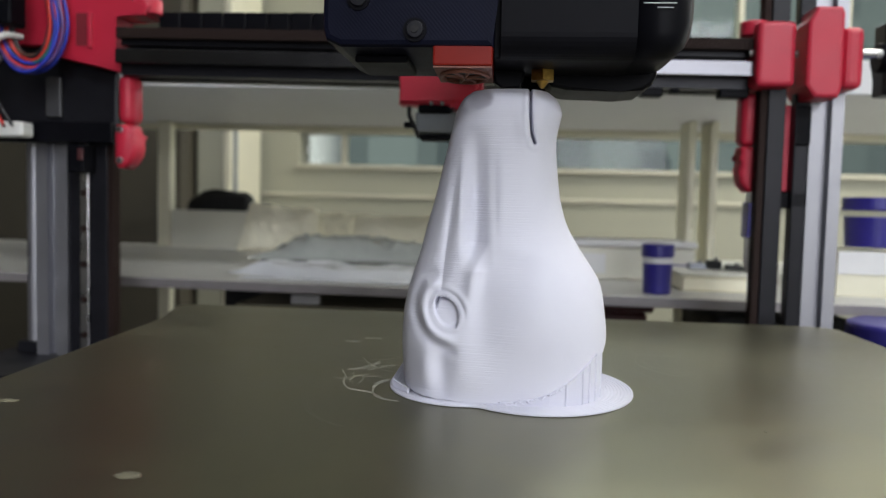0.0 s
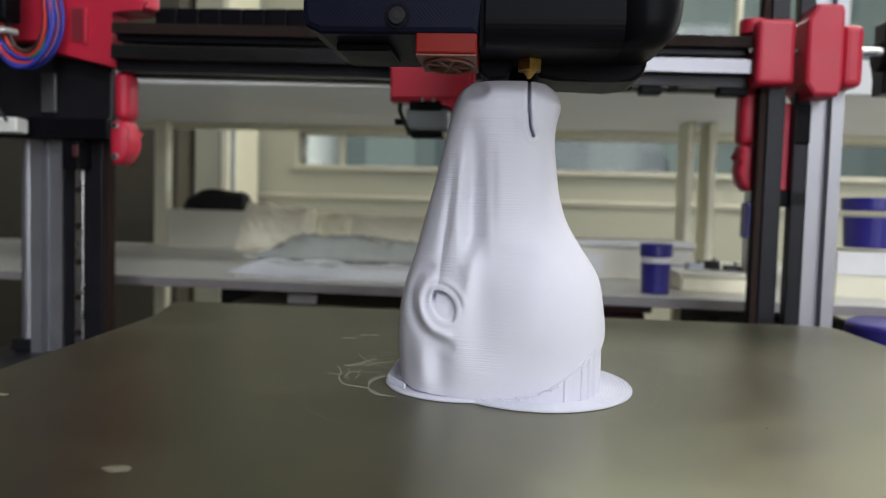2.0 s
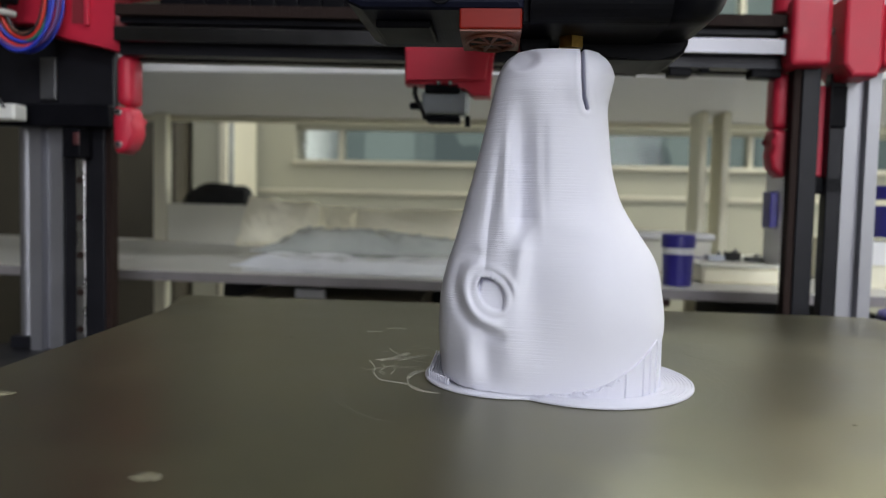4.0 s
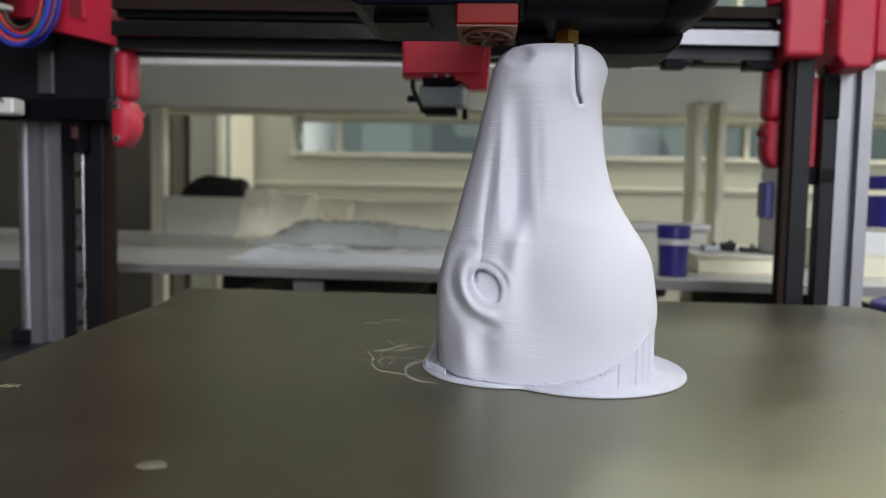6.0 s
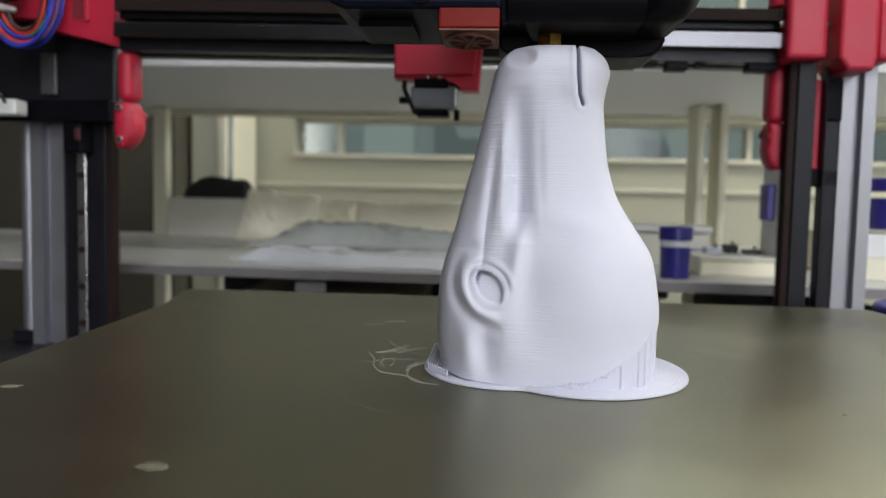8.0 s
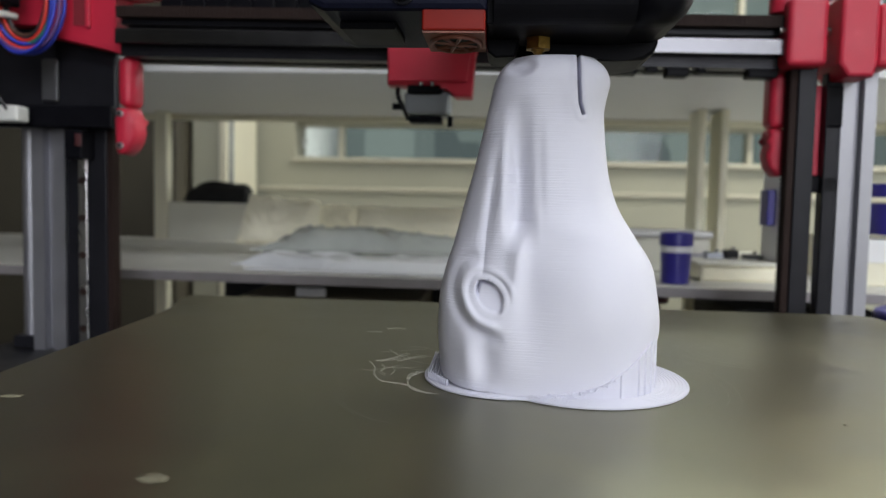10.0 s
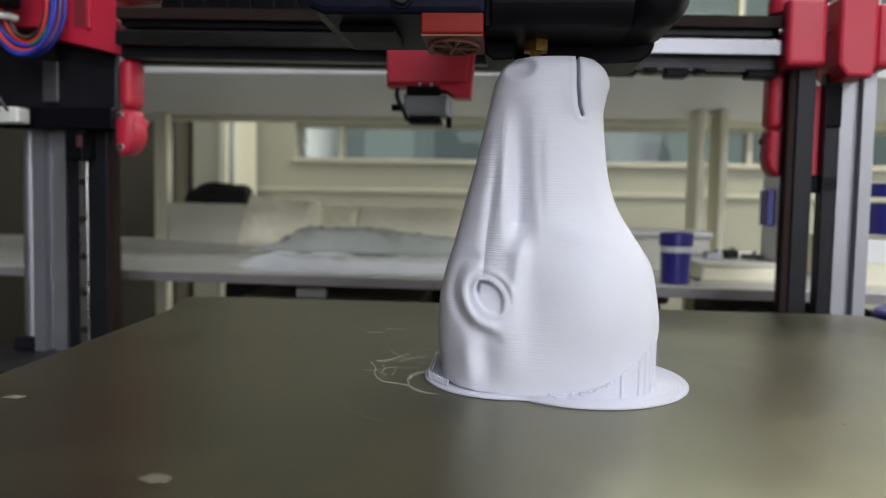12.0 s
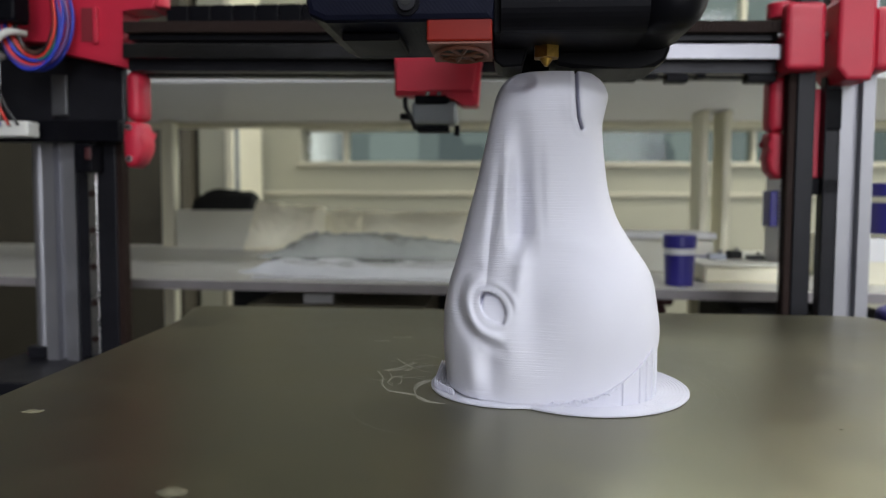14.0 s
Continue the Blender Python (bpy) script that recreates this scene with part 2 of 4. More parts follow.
def prism(outline, y0, y1, axis="y", r=0.0, bm=None):
    """A closed outline drawn out along an axis. outline: pairs in the two other axes, in order."""
    bm = bm or bmesh.new()
    put = {"y": lambda a, b, c: (a, c, b), "x": lambda a, b, c: (c, a, b), "z": lambda a, b, c: (a, b, c)}[axis]
    lo = [bm.verts.new(put(a, b, y0)) for a, b in outline]
    hi = [bm.verts.new(put(a, b, y1)) for a, b in outline]
    n = len(outline)
    new_faces = [bm.faces.new(lo), bm.faces.new(hi[::-1])]
    for i in range(n):
        new_faces.append(bm.faces.new((lo[i], lo[(i + 1) % n], hi[(i + 1) % n], hi[i])))
    if r:
        es = [e for e in {e for f in new_faces[:2] for e in f.edges}]
        bmesh.ops.bevel(bm, geom=es, offset=r, segments=2, affect="EDGES", profile=0.5)
    return bm


def tube(points, rad, n=8, bm=None, closed=False):
    """A round rod along a smooth line through the points."""
    bm = bm or bmesh.new()
    pts = [Vector(p) for p in points]
    fine = []
    for i in range(len(pts) - 1):
        p0, p1, p2, p3 = pts[max(i - 1, 0)], pts[i], pts[i + 1], pts[min(i + 2, len(pts) - 1)]
        for k in range(8):
            t = k / 8
            fine.append(0.5 * (2 * p1 + (p2 - p0) * t + (2 * p0 - 5 * p1 + 4 * p2 - p3) * t * t + (3 * p1 - p0 - 3 * p2 + p3) * t ** 3))
    fine.append(pts[-1])
    rings, up = [], Vector((0.31, 0.17, 0.93))
    for i, p in enumerate(fine):
        d = (fine[min(i + 1, len(fine) - 1)] - fine[max(i - 1, 0)]).normalized()
        a = d.cross(up).normalized()
        b = d.cross(a).normalized()
        up = -b if b.dot(up) < 0 else b
        rings.append([bm.verts.new(p + rad * (math.cos(s) * a + math.sin(s) * d.cross(a)))
                      for s in (2 * math.pi * k / n for k in range(n))])
    for q, r in zip(rings, rings[1:]):
        for k in range(n):
            bm.faces.new((q[k], q[(k + 1) % n], r[(k + 1) % n], r[k]))
    bm.faces.new(rings[0])
    bm.faces.new(rings[-1])
    return bm


def slot_profile(cx, cy, s):
    """Outline of a square extrusion with a slot in each face."""
    h, w, d = s / 2, s * 0.14, s * 0.3
    side = [(-h, -h), (-w, -h), (-w, -h + d), (w, -h + d), (w, -h)]
    out = []
    for k in range(4):
        c, sn = round(math.cos(k * math.pi / 2)), round(math.sin(k * math.pi / 2))
        out += [(cx + c * a - sn * b, cy + sn * a + c * b) for a, b in side]
    return out


# ---- room ----
X0, X1, Y0, Y1, Z0, Z1 = -1.5, 1.5, -3.0, 1.5, -0.85, 1.35
tagged(part("floor", box(X0, X1, Y0, Y1, Z0 - 0.05, Z0, 0), FLOORM), "grey worn room floor", "floor", kind="structure")
tagged(part("ceiling", box(X0, X1, Y0, Y1, Z1, Z1 + 0.05, 0), CEIL), "plain white room ceiling", "ceiling", kind="structure")
# unseen walls made dark, to deepen the reflections in bed and rail
DARKWALL = mat("dark_unseen_wall", (0.06, 0.054, 0.042), 0.6, var=0.15, scale=8)
tagged(part("wall_west", box(X0 - 0.1, X0, Y0, Y1, Z0, Z1, 0), DARKWALL), "unseen room wall, darkened for the bed reflection", "wall", kind="structure")
# walls out of view, their window openings added for the fill lamps
east = empty("wall_east")
tagged(east, "unseen beige room wall with an added window opening", "wall", kind="structure")
part("wall_panel", box(X1, X1 + 0.1, Y0, 0.35, Z0, Z1, 0), WALL, east)
part("wall_panel", box(X1, X1 + 0.1, 1.45, Y1, Z0, Z1, 0), WALL, east)
part("wall_panel", box(X1, X1 + 0.1, 0.35, 1.45, Z0, -0.05, 0), WALL, east)
part("wall_panel", box(X1, X1 + 0.1, 0.35, 1.45, 0.85, Z1, 0), WALL, east)
south = empty("wall_south")
tagged(south, "unseen beige room wall with an added window opening", "wall", kind="structure")
part("wall_panel", box(X0, 0.10, Y0 - 0.1, Y0, Z0, Z1, 0), DARKWALL, south, "unseen wall panel, darkened for the rail reflection")
part("wall_panel", box(1.30, X1, Y0 - 0.1, Y0, Z0, Z1, 0), WALL, south)
part("wall_panel", box(0.10, 1.30, Y0 - 0.1, Y0, Z0, 0.05, 0), WALL, south)
part("wall_panel", box(0.10, 1.30, Y0 - 0.1, Y0, 0.95, Z1, 0), WALL, south)
# the far wall, with a long low window in it
WX0, WX1, WZ0, WZ1 = -0.475, 0.98, 0.150, 0.228
north = empty("wall_north")
tagged(north, "beige painted wall with a long low window", "wall", kind="structure")
part("wall_panel", box(X0, WX0, Y1, Y1 + 0.1, Z0, Z1, 0), WALL, north)
part("wall_panel", box(WX1, X1, Y1, Y1 + 0.1, Z0, Z1, 0), WALL, north)
part("wall_panel", box(WX0, WX1, Y1, Y1 + 0.1, Z0, WZ0, 0), WALL, north)
UX0, UX1, UZ0, UZ1 = 0.12, WX1, 0.37, 1.10
part("wall_panel", box(WX0, UX0, Y1, Y1 + 0.1, WZ1, Z1, 0), WALL, north)
part("wall_panel", box(UX0, UX1, Y1, Y1 + 0.1, WZ1, UZ0, 0), WALL, north)
part("wall_panel", box(UX0, UX1, Y1, Y1 + 0.1, UZ1, Z1, 0), WALL, north)
part("ledge", box(-0.56, X1, Y1 - 0.007, Y1, 0.072, 0.082, 0.002), TRIM, north)


def window(name, label, xs, z0, z1, first):
    """A row of panes between upright bars, over a narrow sill."""
    w = empty(name)
    tagged(w, label, "window", kind="structure")
    part("window_sill", box(xs[0] - 0.004, xs[-1] + 0.004, Y1 - 0.012, Y1 - 0.001, z0 - 0.012, z0 - 0.002, 0.002), TRIM, w)
    part("window_frame", box(xs[0], xs[-1], Y1 + 0.03, Y1 + 0.07, z1 - 0.006, z1 - 0.0005, 0.001), TRIM, w)
    for p, q in zip(xs, xs[1:]):
        pane = part("pane", box(p + 0.0055, q - 0.0065, Y1 + 0.05, Y1 + 0.054, z0 + 0.0005, z1 - 0.0065, 0), first if p == xs[0] else GLASS, w)
        pane.visible_shadow = False
        part("window_frame", box(q - 0.006, q + 0.005, Y1 + 0.03, Y1 + 0.07, z0 + 0.0005, z1 - 0.0065, 0.001), TRIM, w)


window("window_1", "long low window with a cream sill and greenish panes", [WX0, -0.375, 0.1, 0.55, WX1 - 0.006], WZ0, WZ1, FROST)
window("window_2", "upper window with pale bars and greenish panes", [UX0, 0.36, 0.52, 0.75, UX1 - 0.006], UZ0, UZ1, GLASS)
tagged(part("backdrop", box(-0.9, 1.5, 1.78, 1.80, -0.1, 1.3, 0), DISTANCE), "glowing daylight backdrop of dull blocks beyond the windows", "backdrop", kind="structure")
# glowing panels for the added ceiling lamps
for p, sx, sy, w, c in LAMPS:
    f = empty("added_ceiling_light", (p[0], p[1], Z1))
    tagged(f, "white ceiling light panel out of view, added for its light", "ceiling light", "ceiling lights")
    part("frame", box(-sx / 2 - 0.02, sx / 2 + 0.02, -sy / 2 - 0.02, sy / 2 + 0.02, -0.03, 0, 0.003), WHITEC, f)
    part("diffuser", box(-sx / 2, sx / 2, -sy / 2, sy / 2, -0.036, -0.0305, 0.001), DIFF, f)

# ---- workbench and printer base ----
BZ = -0.115
bench = empty("workbench", (-0.05, 0, BZ))
tagged(bench, "dark worktop on steel legs under the printer", "workbench")
part("worktop", box(-0.75, 0.75, -0.42, 0.33, -0.03, 0, 0.002), TABLE, bench)
for sx in (-0.7, 0.66):
    for sy in (-0.38, 0.25):
        part("leg", box(sx, sx + 0.04, sy, sy + 0.04, Z0 - BZ, -0.03, 0.002), BLACKM, bench)
base = empty("printer_base", (0, 0, 0))
tagged(base, "black aluminium base frame of a printer standing on the worktop", "printer base")
for x in (-0.333, 0.196):
    part("foot_plate", box(x - 0.022, x + (0.075 if x < 0 else 0.03), 0.215, 0.325, -0.060, -0.052, 0.001), BLACKM, base)
    part("side_rail", prism(slot_profile(x + 0.02, -0.0875, 0.03), -0.2, 0.33, "y"), BLACKM, base)
for y in (-0.19, 0.30):
    part("cross_rail", prism(slot_profile(y, -0.0875, 0.03), -0.298, 0.201, "x"), BLACKM, base)
for x in (-0.313, 0.216):
    for y in (-0.18, 0.31):
        part("rubber_foot", cyl((x, y, -0.109), "z", 0.012, 0.012, 20), BELT, base)
for x in (-0.07, 0.07):
    part("bed_rail", box(x - 0.008, x + 0.008, -0.17, 0.29, -0.0725, -0.05, 0.0008), STEEL, base)

# ---- print bed ----
bed = empty("print_bed", (0, 0, 0))
tagged(bed, "olive-grey textured steel print bed with scratches and glue marks", "print bed")
BX0, BX1, BY0, BY1 = -0.1745, 0.188, -0.168, 0.199


def rounded(x0, x1, y0, y1, r, n=6):
    out = []
    for cx, cy, a in ((x1 - r, y1 - r, 0), (x0 + r, y1 - r, 90), (x0 + r, y0 + r, 180), (x1 - r, y0 + r, 270)):
        out += [(cx + r * math.cos(radians(a + 90 * k / n)), cy + r * math.sin(radians(a + 90 * k / n))) for k in range(n + 1)]
    return out


# the sheet tapers a little and has an ear at its back corner
sheet = [(x, y) for x, y in rounded(BX0, BX1, BY0, BY1, 0.012) if x > 0]
sheet = sheet[:7] + [(-0.172, 0.199), (-0.178, 0.1965), (-0.1795, 0.191), (-0.168, 0.146), (-0.1665, 0.130), (-0.1600, 0.005), (-0.152, -0.150), (-0.146, -0.168)] + sheet[7:]
part("steel_sheet", prism(sheet, -0.0008, 0.0, "z"), BED, bed)
part("heater_plate", prism(rounded(-0.146, BX1 - 0.002, BY0 + 0.002, BY1 - 0.002, 0.01), -0.009, -0.0012, "z"), BLACKM, bed)
part("carrier", box(-0.12, 0.12, -0.13, 0.15, -0.03, -0.022, 0.001), BLACKM, bed)
for x in (-0.1, 0.1):
    for y in (-0.11, 0.13):
        part("spring_post", cyl((x, y, -0.0155), "z", 0.004, 0.0135, 12), STEEL, bed)
part("bed_block", box(-0.09, 0.09, -0.04, 0.06, -0.05, -0.03, 0.001), BLACKM, bed)


def blob(cx, cy, rx, ry, h, seed):
    bm = bmesh.new()
    rnd = random.Random(seed)
    n = 18
    wob = [1 + rnd.uniform(-0.2, 0.2) for _ in range(n)]
    rings = [[bm.verts.new((cx + rx * s * wob[k] * math.cos(2 * math.pi * k / n), cy + ry * s * wob[k] * math.sin(2 * math.pi * k / n), z))
              for k in range(n)] for s, z in ((1, 0.0001), (0.85, h * 0.7), (0.4, h))]
    for q, r in zip(rings, rings[1:]):
        for k in range(n):
            bm.faces.new((q[k], q[(k + 1) % n], r[(k + 1) % n], r[k]))
    bm.faces.new(rings[-1])
    bm.faces.new(rings[0][::-1])
    return bm


for k, (x, y, rx, ry) in enumerate([(-0.0745, -0.070, 0.0029, 0.0024), (-0.1395, -0.0165, 0.003, 0.002), (-0.088, 0.082, 0.0007, 0.0007),
                                    (0.083, -0.012, 0.0005, 0.0005)]):
    part("glue_spot", blob(x, y, rx, ry, 0.0003, k), GLUE, bed, "dried pale glue spot", True)
rnd = random.Random(5)


def trace(pts, w=0.00022):
    return tube([(x, y, 0.00005) for x, y in pts], 0.62 * w, 5)


def arc(cx, cy, rx, ry, a0, a1, n=14, wob=0.0006):
    return [(cx + (rx + rnd.uniform(-wob, wob)) * math.cos(radians(a0 + (a1 - a0) * k / n)),
             cy + (ry + rnd.uniform(-wob, wob)) * math.sin(radians(a0 + (a1 - a0) * k / n))) for k in range(n + 1)]


def shaken(pts, w, copies, spread):
    """The same stroke drawn several times over with a shaky tool."""
    for _ in range(copies):
        dx, dy = rnd.uniform(-spread, spread), rnd.uniform(-spread, spread)
        part("scratch", trace([(x + dx + rnd.uniform(-0.0004, 0.0004), y + dy + rnd.uniform(-0.0007, 0.0007)) for x, y in pts], w), SCRATCH, bed)


# loop close to the brim, hooked scribble, crossed strokes, short bright dashes, wide faint sweeps
for k in range(5):
    part("scratch", trace(arc(-0.0235 + 0.0006 * k, 0.018 + 0.001 * k, 0.0108 + 0.0008 * k, 0.0165 + 0.0006 * k, 118 + 8 * k, 235 + 6 * k, wob=0.0003), 0.00010), SCRATCH, bed)
shaken([(-0.0505, 0.0435), (-0.0475, 0.0340), (-0.0462, 0.0250), (-0.0430, 0.0170), (-0.0390, 0.0145), (-0.0340, 0.0122)], 0.00010, 3, 0.0007)
shaken([(-0.0462, 0.0400), (-0.0440, 0.0350), (-0.0448, 0.0290), (-0.0425, 0.0250)], 0.00010, 2, 0.0008)
shaken([(-0.0415, 0.0370), (-0.0400, 0.0310), (-0.0405, 0.0260)], 0.00009, 2, 0.0006)
shaken([(-0.0470, 0.0660), (-0.0438, 0.0580), (-0.0390, 0.0510)], 0.00013, 2, 0.0005)
shaken([(-0.0480, 0.0456), (-0.0440, 0.0500), (-0.0395, 0.0600)], 0.00008, 4, 0.0014)
shaken([(-0.0420, 0.0460), (-0.0375, 0.0520), (-0.0335, 0.0560)], 0.00007, 4, 0.0014)
shaken([(-0.0614, 0.1010), (-0.0580, 0.1012), (-0.0551, 0.1009)], 0.00022, 1, 0.0002)
shaken([(-0.0549, 0.1109), (-0.0505, 0.1112), (-0.0463, 0.1111)], 0.00022, 1, 0.0002)
for k in range(4):
    part("scratch", trace(arc(-0.026, 0.006 + 0.002 * k, 0.0255 + 0.0013 * k, 0.034 + 0.002 * k, 165 - 6 * k, 245 + 4 * k, 20, 0.0004), 0.000010), SCRATCH, bed)
for k in range(9):
    cx, cy = rnd.uniform(-0.052, -0.034), rnd.uniform(0.030, 0.090)
    shaken([(cx, cy), (cx + rnd.uniform(0.003, 0.007), cy + rnd.uniform(-0.004, 0.004)), (cx + rnd.uniform(0.008, 0.012), cy + rnd.uniform(-0.007, 0.007))], 0.00005, 1, 0.001)
# faint arcs on the other side of the brim
for k in range(3):
    part("scratch", trace(arc(0.046, 0.030, 0.014 + 0.003 * k, 0.030 + 0.006 * k, -70 + 12 * k, 20 + 15 * k, 16, 0.0003), 0.00002), SCRATCH, bed)
for k in range(3):
    part("scratch", trace(arc(0.092, 0.08, 0.022 + 0.004 * k, 0.02 + 0.004 * k, 110 + 12 * k, 250), 0.00003), SCRATCH, bed)

# ---- printed horse head ----
# heights (mm), forehead edge, jaw edge, half depth of the cross-sections
SECT = [(0, -24.5, 41, 30), (7, -25.5, 42, 30), (15, -26.3, 42.6, 29), (21, -26.2, 43, 28), (27, -26, 42.2, 26), (36, -24, 41, 23), (40, -22.6, 39, 21.5),
        (45.5, -21, 35, 19.5), (55, -18.8, 29, 17), (64.5, -16.2, 26.2, 15.5), (74.5, -14, 25, 14.5), (84, -12, 24.2, 14.5), (88.5, -11, 25, 15),
        (93.5, -10, 26.2, 15), (97, -8.3, 25, 14), (99.3, -6.5, 23.2, 12.6), (100.4, -4, 21, 11)]
SZ = np.array([s[0] for s in SECT], float)


def smooth_interp(z, col):
    v = np.array([s[col] for s in SECT], float)
    k = np.linspace(-2, 2, 9)
    wide = np.interp(z, [0, 70, 88, 96], [2.6, 2.6, 1.2, 0.7])
    g = np.exp(-k * k / 2)
    return float(np.sum(g * np.interp(np.clip(z + k * wide, 0, 100.4), SZ, v)) / np.sum(g))


def seg_dist(x, z, line):
    best = np.full(x.shape, 1e9)
    for (ax, az), (bx, bz) in zip(line, line[1:]):
        t = np.clip(((x - ax) * (bx - ax) + (z - az) * (bz - az)) / ((bx - ax) ** 2 + (bz - az) ** 2), 0, 1)
        best = np.minimum(best, np.hypot(x - ax - t * (bx - ax), z - az - t * (bz - az)))
    return best


# creases and swellings of the face: line, width, height (mm)
FOLDS = [([(-8.6, 86), (-12.6, 54), (-15.0, 35)], 1.9, 0.8), ([(-4.6, 92), (-7.4, 54), (-9.6, 38)], 2.0, 1.0),
         ([(-8.0, 80), (-10.2, 54), (-12.2, 36)], 1.35, -1.2), ([(3.4, 88), (4.6, 44)], 1.3, -0.9),
         ([(2.8, 57), (-1.6, 41), (-4.2, 20)], 1.9, 2.1), ([(1.4, 46), (1.8, 6)], 4.2, -1.5), ([(-16.4, 23), (-15.4, -2)], 2.4, 1.7), ([(-10.8, 24), (-10.0, -2)], 2.8, -2.2),
         ([(-2.5, 50), (14, 47.5), (36, 43)], 3.0, 0.6), ([(-1.5, 74), (3, 99)], 3.6, 0.5), ([(11.5, 99), (13, 86), (15, 76)], 1.8, 0.6),
         ([(19, 101), (19.5, 80)], 2.8, 0.7), ([(-18, 66), (-21, 38)], 2.5, -0.5)]


def horse_mesh():
    na, nz_ = 560, 300
    zs = np.linspace(0, 100.4, nz_)
    ang = np.linspace(0, 2 * np.pi, na, endpoint=False)
    A, Z = np.meshgrid(ang, zs)
    xl = np.array([smooth_interp(z, 1) for z in zs])[:, None]
    xr = np.array([smooth_interp(z, 2) for z in zs])[:, None]
    hy = np.array([smooth_interp(z, 3) for z in zs])[:, None]
    c, s = np.cos(A), np.sin(A)
    e = np.interp(Z, [0, 25, 50, 100], [0.74, 0.80, 0.9, 0.9])
    x = (xl + xr) / 2 + (xr - xl) / 2 * np.sign(c) * np.abs(c) ** e
    n = np.sign(s) * np.abs(s) ** e
    d = np.zeros_like(x)
    for line, w, h in FOLDS:
        # each crease dies away towards its ends
        px, pz = [p[0] for p in line], [p[1] for p in line]
        along, lo, hi = (Z, min(pz), max(pz)) if max(pz) - min(pz) > max(px) - min(px) else (x, min(px), max(px))
        m = 0.5 * (hi - lo)
        fade = np.clip((along - lo) / m, 0, 1) * np.clip((hi - along) / m, 0, 1)
        fade = fade * fade * (3 - 2 * fade)
        d += h * fade * np.exp(-(seg_dist(x, Z, line) / (1.25 * w)) ** 2)
    # the eye: a sunken pointed lens within a thin lid and a thick fold
    ex, ez = x + 9.9, Z - 28.1
    p, q = 0.60 * ex - 0.80 * ez, 0.80 * ex + 0.60 * ez
    r = np.maximum(np.hypot(p, q + 2.5), np.hypot(p, q - 2.5)) - 5.95
    ro = np.hypot(p / 1.22, q) - 4.3
    rim = np.where(r < 0.4, r, 0.4 * r + 0.6 * ro + 0.25)
    below = 1 / (1 + np.exp(1.3 * (q + 0.35 * p + 0.5)))
    beside = (1 - below) * np.clip((5.5 - p) / 4.0, 0, 1)
    corner = 1 - 0.9 * np.exp(-(((p + 6.0) / 3.4) ** 2 + (q / 4.5) ** 2))
    d += 0.28 * np.exp(-((rim - 0.8) / 0.7) ** 2) - corner * (0.15 * below + 0.30 * beside) * np.exp(-((rim - 1.8 - 0.3 * below) / 0.45) ** 2)
    d += 2.2 * below * np.exp(-((rim - 3.4) / 1.6) ** 2) * corner + 0.60 * beside * np.exp(-((rim - 2.9) / 0.95) ** 2) * corner
    d += -1.3 * np.exp(-((rim - 6.6) / 1.7) ** 2) * below * corner
    inside = np.clip((0.1 - r) / 0.3, 0, 1)
    d += inside * (-2.0 - 0.20 * q - 0.04 * p)
    d += -6.0 * np.exp(-((r + 0.40) / 0.38) ** 2) * np.exp(-(((p + 4.0) / 1.5) ** 2 + ((q + 0.4) / 2.4) ** 2))
    d += -0.35 * np.sin(x * 5.3) * np.exp(-((r - 0.3) / 0.4) ** 2) * np.exp(-(((p + 3.6) / 1.6) ** 2 + ((q - 2.4) / 1.6) ** 2))
    # sharp crease that runs up from the eye's corner, beside a ridge
    up = np.clip((62 - Z) / 16, 0, 1) * np.clip((Z - 33.0) / 2.0, 0, 1)
    crease = x - np.interp(Z, [33, 36, 48, 62], [-12.4, -11.9, -11.2, -9.8])
    d += -1.35 * up * np.exp(-np.abs(crease) / np.where(crease < 0, 2.2, 1.7))
    # long hollow beside the nose, from which the cheek rises
    side = x - np.interp(Z, [40, 86], [-1.4, -2.2])
    depth = np.where(side < 0, np.clip(1 + side / 5.5, 0, 1), np.clip(1 - side / 6.2, 0, 1))
    depth = depth * depth * (3 - 2 * depth)
    d += -4.8 * depth * np.clip((88 - Z) / 22, 0, 1) * np.clip((Z - 41) / 9, 0, 1)
    # nostril and the slit of the mouth
    q = np.hypot((x + 2.2) / 4.6, (Z - 97.2) / 3.6)
    d += -2.9 * np.exp(-(q / 0.85) ** 4) + 0.12 * np.exp(-((q - 1.15) / 0.2) ** 2)
    slit = seg_dist(x, Z, [(14.9, 101), (15.0, 92), (15.6, 86), (16.7, 82.8)])
    d += -7.0 * np.exp(-(slit / 0.33) ** 2) + 0.4 * np.exp(-((slit - 1.6) / 1.0) ** 2)
    d += 4.2 * np.exp(-(((x - 21) / 13) ** 2 + ((Z - 31) / 16) ** 2))
    weight = np.clip(np.abs(n) * 1.6, 0, 1)
    cy = 31.0 + 1.5 * (Z / 100) ** 2
    y = cy + n * hy + np.sign(n) * d * weight * 0.9
    # the jaw rises above the bed on one side
    low = np.interp(x, [-27, -18, 0, 9, 20, 29, 36, 41, 44], [3.0, 1.3, 0.9, 0.9, 2.2, 6.0, 11.0, 16, 21])
    low = low + 0.25 * np.sin(x * 9.1) * np.sin(x * 3.3 + 1) + 0.15 * np.sin(x * 23)
    Z2 = np.maximum(Z, low + 0.012 * (y - 33) ** 2 * (y > 33))
    verts = np.stack([x, y, Z2], -1).reshape(-1, 3) / 1000
    faces = []
    for i in range(nz_ - 1):
        o = i * na
        for k in range(na):
            k2 = (k + 1) % na
            faces.append((o + k, o + k2, o + na + k2, o + na + k))
    faces.append(tuple(range((nz_ - 1) * na, nz_ * na)))
